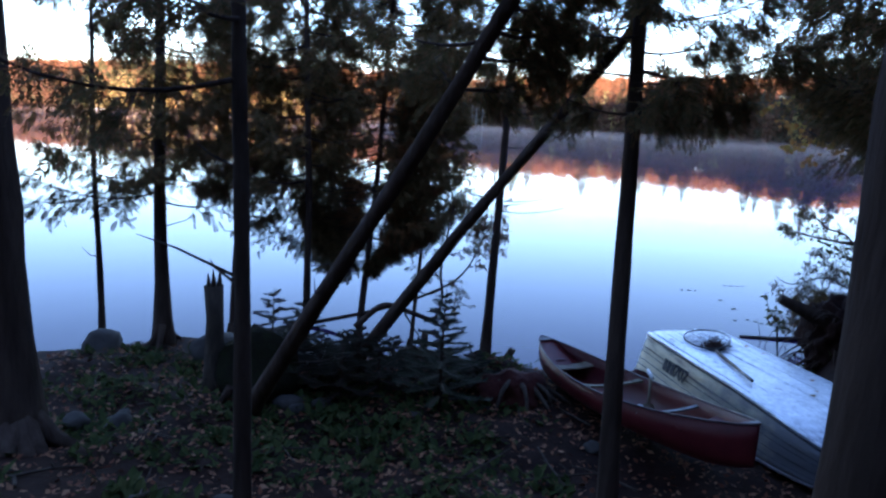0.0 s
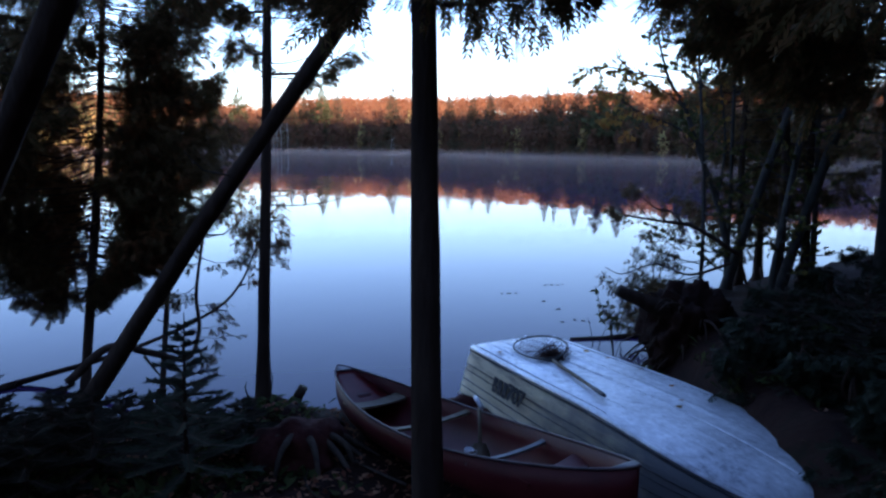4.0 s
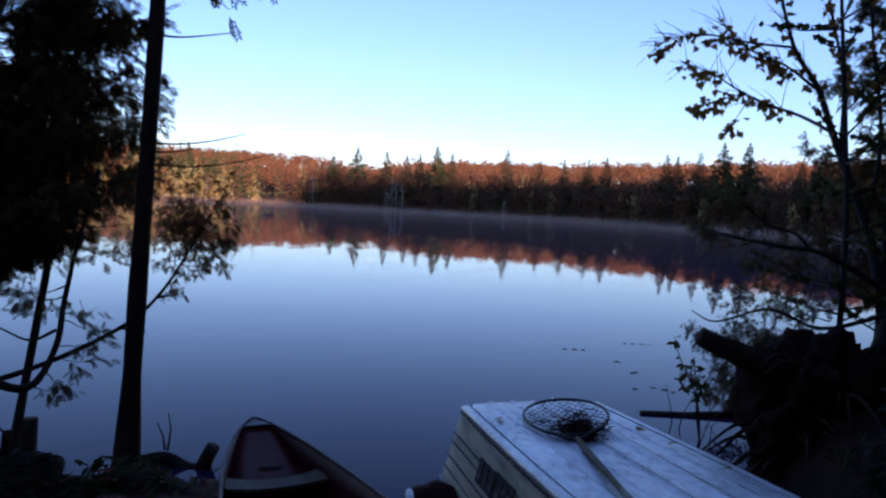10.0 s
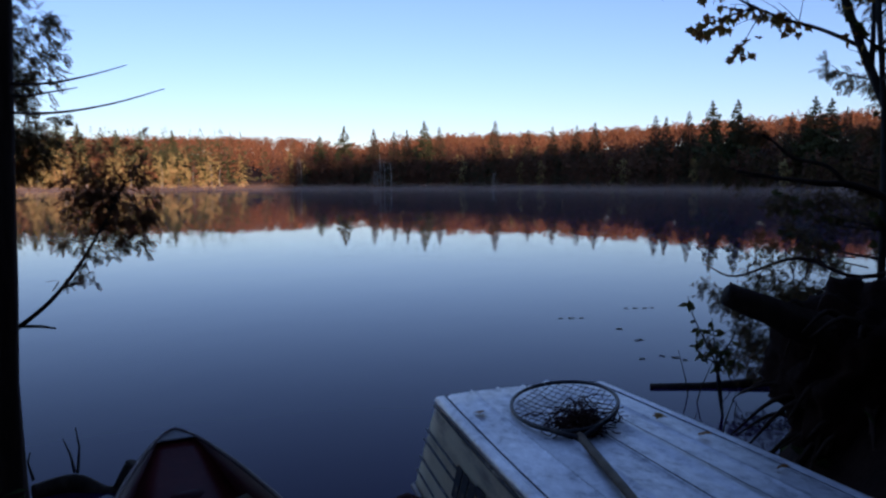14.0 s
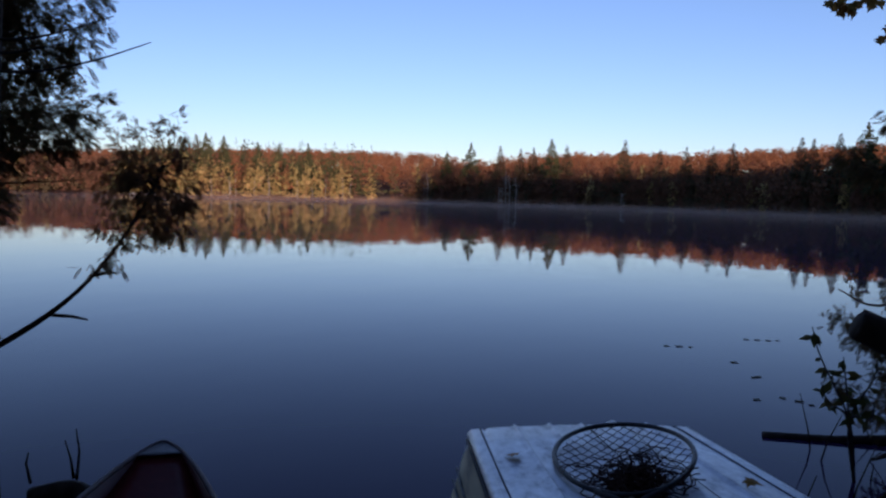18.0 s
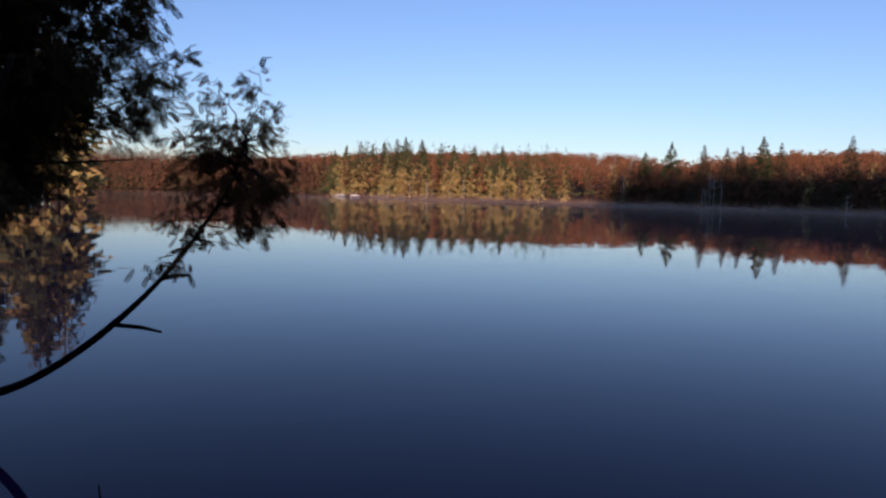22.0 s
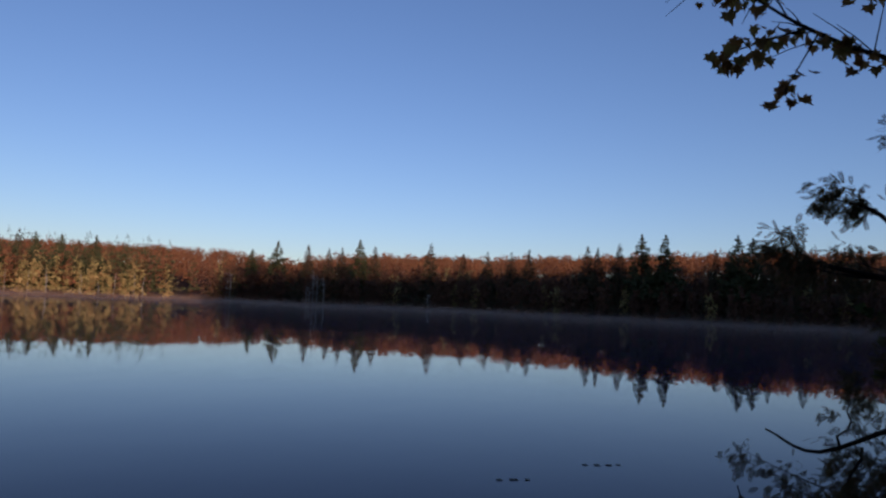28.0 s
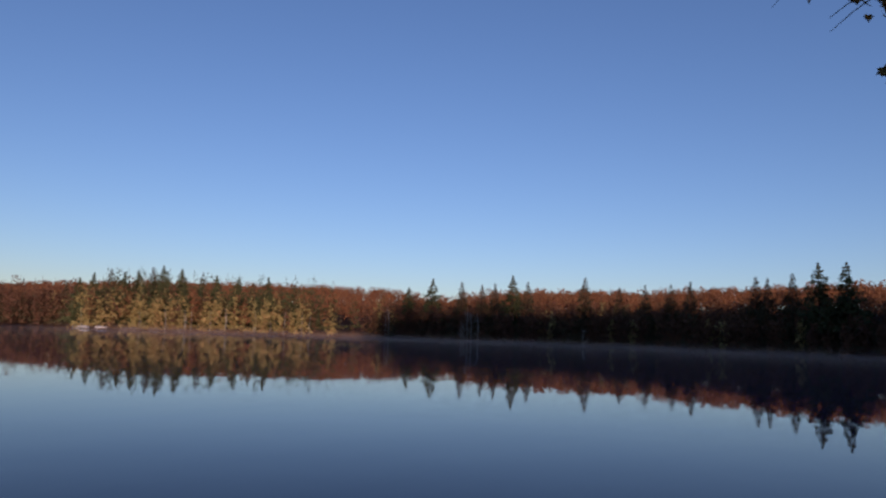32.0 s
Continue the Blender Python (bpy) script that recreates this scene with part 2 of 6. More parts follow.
def wear_off(m, start, end, grey):
    """Paint of m rubbed away to bare grey metal along the object's x, in ragged patches."""
    n, l = m.node_tree.nodes, m.node_tree.links
    b = n["Principled BSDF"]
    paint = b.inputs["Base Color"].links[0].from_socket
    tc, sep, tx = n.new("ShaderNodeTexCoord"), n.new("ShaderNodeSeparateXYZ"), n.new("ShaderNodeTexNoise")
    l.new(tc.outputs["Object"], sep.inputs[0])
    l.new(tc.outputs["Object"], tx.inputs["Vector"])
    tx.inputs["Scale"].default_value, tx.inputs["Detail"].default_value = 4.0, 7.0
    ad = n.new("ShaderNodeMath")
    ad.operation = "MULTIPLY_ADD"
    ad.inputs[1].default_value = 2.4
    l.new(tx.outputs[0], ad.inputs[0])
    l.new(sep.outputs[0], ad.inputs[2])
    mr = n.new("ShaderNodeMapRange")
    mr.inputs[1].default_value, mr.inputs[2].default_value = start + 1.2, end + 1.2
    l.new(ad.outputs[0], mr.inputs[0])
    mx = n.new("ShaderNodeMix")
    mx.data_type = "RGBA"
    l.new(mr.outputs[0], mx.inputs[0])
    l.new(paint, mx.inputs[6])
    mx.inputs[7].default_value = (*grey, 1)
    l.new(mx.outputs[2], b.inputs["Base Color"])


wear_off(PAINT_CREAM, 1.3, 2.6, (0.17, 0.17, 0.18))
DARK_PAINT = material("dark_lettering_paint", [(0.02, 0.025, 0.035), (0.045, 0.05, 0.06), (0.06, 0.06, 0.065), (0.42, 0.37, 0.27)], 26.0, 0.6, stretch=(0.5, 1, 1))
CANOE_RED = material("dark_red_canoe_hull", [(0.055, 0.004, 0.007), (0.085, 0.007, 0.01), (0.12, 0.016, 0.016)], 5.0, 0.5, bump=0.05, spec=0.25)
# hull red brightened: skylight on upward faces put into the colour
SKYLIT_RED = material("skylit_canoe_red", [(0.075, 0.004, 0.006), (0.12, 0.008, 0.01), (0.16, 0.02, 0.02)], 9.0, 0.45, bump=0.05, spec=0.3)
CANOE_TRIM = material("scuffed_grey_trim", [(0.09, 0.08, 0.085), (0.16, 0.145, 0.15), (0.26, 0.24, 0.25)], 14.0, 0.6, bump=0.1, spec=0.5)
GUNWALE = material("scuffed_red_grey_gunwale", [(0.05, 0.022, 0.024), (0.085, 0.045, 0.047), (0.14, 0.09, 0.093)], 16.0, 0.6, bump=0.1, spec=0.4)
ASH = material("worn_ash_wood", [(0.1, 0.072, 0.05), (0.17, 0.13, 0.09), (0.24, 0.19, 0.14)], 10.0, 0.6, bump=0.15, stretch=(0.3, 1, 1))
WHITE_PLASTIC = material("white_plastic", [(0.62, 0.63, 0.66), (0.78, 0.78, 0.8)], 8.0, 0.45, spec=0.5)
BLACK_METAL = material("black_net_frame", [(0.015, 0.014, 0.016), (0.04, 0.036, 0.036)], 20.0, 0.5, metal=0.3, spec=0.5)
SEAM = material("dark_seam", [(0.03, 0.032, 0.04), (0.09, 0.095, 0.11), (0.3, 0.31, 0.34)], 14.0, 0.7)
CORD = material("brown_netting_cord", [(0.04, 0.02, 0.018), (0.09, 0.045, 0.038)], 30.0, 0.9)
LILY = material("floating_leaves", [(0.05, 0.045, 0.03), (0.1, 0.09, 0.05), (0.13, 0.08, 0.04)], 9.0, 0.5, objrandom=0.6)


# ---- building helpers ----
class Geo:
    """Gathers vertices and faces of one mesh."""

    def __init__(self):
        self.v, self.f, self.n = [], [], 0

    def add(self, verts, faces):
        verts = np.asarray(verts, float).reshape(-1, 3)
        self.v.append(verts)
        self.f.extend([tuple(i + self.n for i in q) for q in faces])
        self.n += len(verts)
        return self

    def fast(self, verts, quads):
        """Many alike quads or triangles given as arrays."""
        verts = np.asarray(verts, float).reshape(-1, 3)
        self.v.append(verts)
        self.f.extend((np.asarray(quads) + self.n).tolist())
        self.n += len(verts)
        return self

    def tube(self, pts, radii, sides=8, rough=0.0, cap=True, flat=1.0):
        """A limb along pts; rough: share by which its radius wanders."""
        pts = [Vector(p) for p in pts]
        rings, side = [], None
        for i, p in enumerate(pts):
            d = (pts[min(i + 1, len(pts) - 1)] - pts[max(i - 1, 0)]).normalized()
            if side is None:
                side = d.orthogonal().normalized()
            side = (side - d * side.dot(d)).normalized()
            up = d.cross(side)
            for k in range(sides):
                a = 2 * math.pi * k / sides
                r = radii[i]
                if rough:
                    r *= 1 + rough * noise.noise((math.cos(a) * 1.7 + p.x * 3, math.sin(a) * 1.7 + p.y * 3, p.z * 2.2))
                rings.append(p + side * (math.cos(a) * r) + up * (math.sin(a) * r * flat))
        faces = []
        for i in range(len(pts) - 1):
            for k in range(sides):
                a, b = i * sides + k, i * sides + (k + 1) % sides
                faces.append((a, b, b + sides, a + sides))
        if cap:
            faces.append(tuple(range(sides - 1, -1, -1)))
            faces.append(tuple(range((len(pts) - 1) * sides, len(pts) * sides)))
        return self.add([tuple(p) for p in rings], faces)

    def box(self, size, m=Matrix(), bevel=0.0):
        bm = bmesh.new()
        bmesh.ops.create_cube(bm, size=1)
        for v in bm.verts:
            v.co = Vector((v.co.x * size[0], v.co.y * size[1], v.co.z * size[2]))
        if bevel:
            bmesh.ops.bevel(bm, geom=bm.edges[:], offset=bevel, segments=2, affect="EDGES", profile=0.7)
        bm.transform(m)
        bm.verts.index_update()
        self.add([tuple(v.co) for v in bm.verts], [tuple(v.index for v in f.verts) for f in bm.faces])
        bm.free()
        return self

    def mesh(self, name, mat, smooth=True):
        me = bpy.data.meshes.new(name)
        me.from_pydata(np.concatenate(self.v).tolist() if self.v else [], [], self.f)
        me.materials.append(mat)
        if smooth:
            me.polygons.foreach_set("use_smooth", [True] * len(me.polygons))
        me.update()
        return me


def part(name, geo, mat, parent, label="", smooth=True):
    ob = new(name, geo.mesh(name, mat, smooth) if isinstance(geo, Geo) else geo)
    ob.parent = parent
    return tagged(ob, label)


def thing(name, label, category, group="", at=(0, 0, 0), kind=""):
    ob = new(name)
    ob.location = at
    ob.empty_display_size = 0.1
    return tagged(ob, label, category, group, kind)


def solid(name, geo, mat, label, category, group="", kind="", smooth=True):
    return tagged(new(name, geo.mesh(name, mat, smooth)), label, category, group, kind)


def smoothstep(a, b, x):
    t = np.clip((np.asarray(x, float) - a) / (b - a), 0, 1)
    return t * t * (3 - 2 * t)


def rand(a, b):
    return random.uniform(a, b)


def bezier(pts, n=12):
    """A smooth line through pts (Catmull-Rom)."""
    p = [Vector(q) for q in pts]
    p = [p[0] * 2 - p[1]] + p + [p[-1] * 2 - p[-2]]
    out = []
    for i in range(1, len(p) - 2):
        for k in range(n):
            t = k / n
            out.append(0.5 * ((2 * p[i]) + (p[i + 1] - p[i - 1]) * t + (2 * p[i - 1] - 5 * p[i] + 4 * p[i + 1] - p[i + 2]) * t * t + (3 * p[i] - p[i - 1] - 3 * p[i + 1] + p[i + 2]) * t ** 3))
    return out + [p[-2]]


# ---- ground, lake and far shore ----
SHORE_X = [-600, -220, -120, -80, -66, -62, -58.5, -55, -20, -10, -5, -4, -2.4, 0, 3.3, 3.8, 4.3, 5, 6.5, 9, 14, 30, 80, 300, 900]
SHORE_Y = [-200, -40, 20, 44, 46, 43, 30, 6, 7, 8.8, 10.4, 11.8, 12.25, 12.5, 12.7, 13.5, 14.5, 15.9, 17.3, 19.5, 24, 32, 48, 88, 150]
FAR_X = [-900, -400, -220, -160, -147, -140, -120, -100, -94, -91, -75, -56, -35, -13, 10, 26, 45, 80, 150, 400, 900]
FAR_Y = [260, 200, 175, 190, 180, 150, 160, 178, 188, 216, 215, 207, 208, 203, 185, 170, 155, 132, 112, 116, 190]
LAND_D = [-6, -1.5, 0, 0.7, 3.3, 4.5, 5.7, 7.8, 8.8, 12.5, 17.5, 30, 62, 95, 400]
LAND_Z = [-2, -0.45, 0, 0.06, 0.2, 0.38, 0.6, 1.28, 1.6, 2.5, 3.4, 10, 43, 49, 50]
HILL_D = [-8, 0, 1.2, 8, 40, 120, 250, 600, 2000]
HILL_Z = [-2, 0, 0.4, 0.8, 3.6, 12.6, 19.0, 22, 26]


def ground_z(x, y):
    """Height of the land, and of the lake bed, in metres above the water."""
    x, y = np.asarray(x, float), np.asarray(y, float)
    d = np.interp(x, SHORE_X, SHORE_Y) - y
    near = np.interp(d, LAND_D, LAND_Z)
    # unseen ridge behind the landing, cut along the sun to place its shadow
    a = x + 0.5 * y
    near = np.where(near > 4, 4 + (near - 4) * (0.3 + 0.27 * smoothstep(-12, -2, a) + 0.43 * smoothstep(10, 28, a)), near)
    bank = 0.68 * smoothstep(3.75, 4.5, x) * smoothstep(0, 0.7, d) * (1 - smoothstep(2.5, 7, d)) * (1 - smoothstep(12, 20, x))
    far = np.interp(y - np.interp(x, FAR_X, FAR_Y), HILL_D, HILL_Z)
    pen = smoothstep(-160, -145, x) * (1 - smoothstep(-97, -85, x))
    far = np.where(far > 2, far * (1 - 0.45 * pen), far)
    knoll = 0.3 * np.exp(-((x - 0.55) / 0.42) ** 2 - ((y - 11.75) / 0.42) ** 2)
    return np.maximum(near + bank + knoll, far)


def gz(x, y):
    return float(ground_z(x, y))


def rough_z(x, y):
    """Hummocks and hollows of the forest floor."""
    return 0.07 * noise.noise((x * 1.3, y * 1.3, 0)) + 0.05 * noise.noise((x * 4, y * 4, 3)) + 0.02 * noise.noise((x * 9, y * 9, 5))


def build_ground():
    def axis(lo, hi, step, far, growth):
        a = list(np.arange(lo, hi + 1e-6, step))
        s, r = step, hi
        while r < far:
            s *= growth
            r += s
            a.append(r)
        s, r = step, lo
        while r > -far:
            s *= growth
            r -= s
            a.insert(0, r)
        return np.array(a)
    xs, ys = axis(-8, 10, 0.16, 2500, 1.09), axis(0, 20, 0.16, 2500, 1.06)
    X, Y = np.meshgrid(xs, ys)
    Z = ground_z(X, Y)
    near = (np.abs(X) < 40) & (Y < 40) & (Y > -40)
    for i in range(Z.shape[0]):
        for j in range(Z.shape[1]):
            if near[i, j] and Z[i, j] > -0.6:
                p = (X[i, j], Y[i, j], 0)
                Z[i, j] += rough_z(p[0], p[1])
    nx, ny = len(xs), len(ys)
    idx = np.arange(nx * ny).reshape(ny, nx)
    q = np.stack([idx[:-1, :-1], idx[:-1, 1:], idx[1:, 1:], idx[1:, :-1]], -1).reshape(-1, 4)
    g = Geo().fast(np.stack([X, Y, Z], -1), q)
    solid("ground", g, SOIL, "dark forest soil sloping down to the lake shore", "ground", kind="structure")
    w = Geo().add([(-2400, -400, 0), (2400, -400, 0), (2400, 1500, 0), (-2400, 1500, 0)], [(0, 1, 2, 3)])
    solid("water", w, WATER, "calm dark blue lake water mirroring sky and trees", "lake", kind="structure", smooth=False)


build_ground()


def build_mist():
    """Low mist: thin level sheets over the far water, and a faint fringe standing at the shore."""
    g = Geo()
    xs = np.linspace(-150, 150, 61)
    shore = np.interp(xs, FAR_X, FAR_Y)
    shore = np.convolve(np.pad(shore, 3, mode="edge"), np.ones(7) / 7, mode="valid")
    n = len(xs)
    for z, back in ((0.12, 1.0), (0.3, 3.0), (0.5, 5.0)):
        rows = 14
        v = [(x, 26 + (y - back - 26) * k / rows, z * (0.8 + 0.4 * noise.noise((x * 0.04, k * 0.7, z)))) for k in range(rows + 1) for x, y in zip(xs, shore)]
        g.add(v, [(r * n + i, r * n + i + 1, r * n + n + i + 1, r * n + n + i) for r in range(rows) for i in range(n - 1)])
    for off, h in ((8, 2.2), (24, 1.6)):
        top = [h * (0.75 + 0.4 * noise.noise((x * 0.05, off, 0))) for x in xs]
        v = [(x, y - off, 0.01) for x, y in zip(xs, shore)] + [(x, y - off, t) for x, y, t in zip(xs, shore, top)]
        g.add(v, [(i, i + 1, n + i + 1, n + i) for i in range(n - 1)])
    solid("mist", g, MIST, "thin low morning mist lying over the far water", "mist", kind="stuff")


build_mist()


# ---- far trees ----
def clump(rng, centre, radii, n, size, up=0.3):
    """n small leaf triangles scattered through an ellipsoid shell: arrays of vertices."""
    d = rng.normal(size=(n, 3))
    d /= np.linalg.norm(d, axis=1)[:, None]
    c = np.asarray(centre) + d * np.asarray(radii) * (rng.uniform(0.45, 1.0, (n, 1)) ** 0.6)
    a = rng.normal(size=(n, 3)) * size
    b = rng.normal(size=(n, 3)) * size
    return np.stack([c, c + a, c + b], 1).reshape(-1, 3)


def tri_index(n):
    return np.arange(n * 3).reshape(n, 3)


def spruce_points(rng, h, w, n, base=0.08, taper=0.85, column=0.0, leaf=1.0):
    """Leaf triangles of a conifer of height h and half-width w: ragged drooping clumps round a stem, thinning to the tip.
    column: share of the height over which it keeps its full width."""
    k = max(10, n // 9)
    f = rng.random(k) ** 0.8
    prof = np.clip((1 - f) / max(1e-3, 1 - column), 0, 1) ** taper
    lobe = rng.uniform(0.45, 1.15, k)
    a = rng.uniform(0, 2 * np.pi, k)
    rr = w * prof * lobe * rng.uniform(0.3, 1.0, k) ** 0.6 + 0.02 * w
    z = h * (base + (1 - base) * f) - 0.3 * rr
    c = np.stack([np.cos(a) * rr, np.sin(a) * rr, z], 1)
    m = 9
    size = leaf * (0.2 * w + 0.1) * (0.24 + 0.76 * prof) * (0.4 + 0.6 * prof if column else 0.55 + 0.45 * prof)
    p = np.repeat(c, m, 0) + rng.normal(size=(k * m, 3)) * np.repeat(size, m)[:, None] * np.array([0.9, 0.9, 0.55])
    d = np.repeat(np.stack([np.cos(a), np.sin(a), np.full(k, -0.45)], 1), m, 0) + rng.normal(0, 0.5, (k * m, 3))
    t = rng.normal(size=(k * m, 3))
    l = np.repeat(size, m)[:, None] * rng.uniform(0.7, 1.5, (k * m, 1))
    leaf = np.stack([p - t * l * 0.28, p + t * l * 0.28, p + d * l], 1).reshape(-1, 3)
    tip = np.array([[-0.03 * w, 0, h * 0.93], [0.03 * w, 0, h * 0.93], [0, 0, h * 1.0]])
    return np.concatenate([leaf, tip])


def pine_points(rng, h, w, n):
    """Leaf triangles of a white pine: uneven horizontal plates of needles up a tall stem."""
    out = []
    layers = 19
    for k in range(layers):
        f = k / (layers - 1)
        z = h * (0.22 + 0.77 * f)
        r = w * ((1 - f) ** 0.85 + 0.012) * rng.uniform(0.75, 1.12)
        for _ in range(6):
            a = rng.uniform(0, 2 * np.pi)
            q = r * rng.uniform(0.25, 0.95)
            out.append(clump(rng, (math.cos(a) * q, math.sin(a) * q, z + 0.1 * q), (0.3 * r + 0.06, 0.3 * r + 0.06, 0.016 * h), n // (layers * 6), 0.09 * w * (1.25 - 0.95 * f)))
    return np.concatenate(out)


def far_tree_meshes():
    kinds = {}
    rng = np.random.default_rng(5)
    for key, mat, fn in (("spruce", SPRUCE, lambda: spruce_points(rng, 18, 3.6, 3400, taper=0.9, leaf=0.8)), ("pine", PINE, lambda: pine_points(rng, 20, 4.3, 3600)), ("larch", LARCH, lambda: spruce_points(rng, 16, 2.5, 1500, taper=0.75, column=0.3))):
        kinds[key] = []
        for i in range(4):
            p = fn()
            g = Geo().fast(p, tri_index(len(p) // 3))
            h = {"spruce": 18, "pine": 20, "larch": 16}[key]
            tr = Geo().tube([(0, 0, -1.0), (0.05, 0, h * 0.5), (0, 0, h * 0.97)], [0.22, 0.14, 0.02], 6)
            kinds[key].append((g.mesh("crown", mat, False), tr.mesh("trunk", BARK), h))
    return kinds


FAR_KINDS = far_tree_meshes()
FAR_LABEL = {"spruce": "tall dark green spruce on the far shore", "pine": "tall layered white pine on the far shore", "larch": "slender yellow-green larch in low sunlight"}


def far_tree(kind, x, y, h, wide=1.0):
    crown, trunk, base = random.choice(FAR_KINDS[kind])
    t = thing({"spruce": "spruce_tree", "pine": "pine_tree", "larch": "larch_tree"}[kind], FAR_LABEL[kind], "tree", "trees round the lake", (x, y, gz(x, y)))
    t.scale = (wide * h / base, wide * h / base, h / base)
    t.rotation_euler[2] = rand(0, 6.28)
    part("trunk", trunk, None, t)
    part("crown", crown, None, t)
    return t


EYE = Vector((2.8, 11.6, 1.56))


def by_bearing(bearing, top, dist, kind, wide=1.0):
    """A far tree seen from the landing: bearing in degrees to the right of ahead, top in degrees above level, distance in metres."""
    a = radians(bearing)
    x, y = EYE.x + math.sin(a) * dist, EYE.y + math.cos(a) * dist
    h = EYE.z + dist * math.tan(radians(top)) - gz(x, y)
    far_tree(kind, x, y, h, wide)


def first_land(bearing):
    """Distance to the far waterline along a bearing."""
    a = radians(bearing)
    d = 90.0
    while gz(EYE.x + math.sin(a) * d, EYE.y + math.cos(a) * d) < 0.25:
        d += 1.0
    return d


for b, e, kind, back in (
        (-46.1, 2.8, "spruce", 13), (-45.3, 3.1, "pine", 16), (-44.4, 3.5, "pine", 14), (-43.3, 3.9, "spruce", 17), (-42.4, 3.7, "pine", 13), (-41.5, 3.85, "pine", 15), (-40.5, 4.2, "spruce", 17), (-39.8, 4.3, "pine", 15), (-38.5, 4.15, "pine", 14),
        (-37.0, 4.0, "spruce", 17), (-36.0, 3.8, "pine", 13), (-34.4, 3.75, "pine", 16), (-33.3, 3.45, "spruce", 14), (-32.2, 3.85, "pine", 13), (-21.3, 3.55, "pine", 8), (-19.4, 4.3, "pine", 9), (-17.1, 4.15, "spruce", 6), (-15.5, 3.95, "spruce", 6),
        (-14.5, 4.1, "spruce", 7), (-13.1, 4.7, "pine", 8), (-11.9, 4.3, "spruce", 8), (-7.5, 4.75, "spruce", 5), (-4.9, 4.0, "spruce", 8), (-3.0, 4.25, "spruce", 9), (-1.1, 4.3, "spruce", 7), (0.3, 4.5, "spruce", 6), (4.8, 4.9, "spruce", 8),
        (5.6, 4.8, "spruce", 6), (7.2, 5.15, "spruce", 5), (8.86, 5.8, "pine", 6), (10.6, 5.8, "pine", 6), (14.2, 4.6, "spruce", 5), (15.1, 4.8, "spruce", 7), (15.7, 5.8, "pine", 6), (16.7, 5.6, "pine", 8), (17.7, 5.0, "spruce", 5), (20.0, 5.2, "spruce", 6), (23.0, 5.0, "spruce", 7)):
    by_bearing(b, e, first_land(b) + back, kind, {"spruce": 1.15, "pine": 1.3}[kind])


for k in range(15):
    bx = -62.5 - 1.7 * k + rand(-0.5, 0.5)
    far_tree(("larch", "pine", "larch")[k % 3], bx, float(np.interp(bx, SHORE_X, SHORE_Y)) - rand(0.8, 4), rand(13, 17), 1.25)


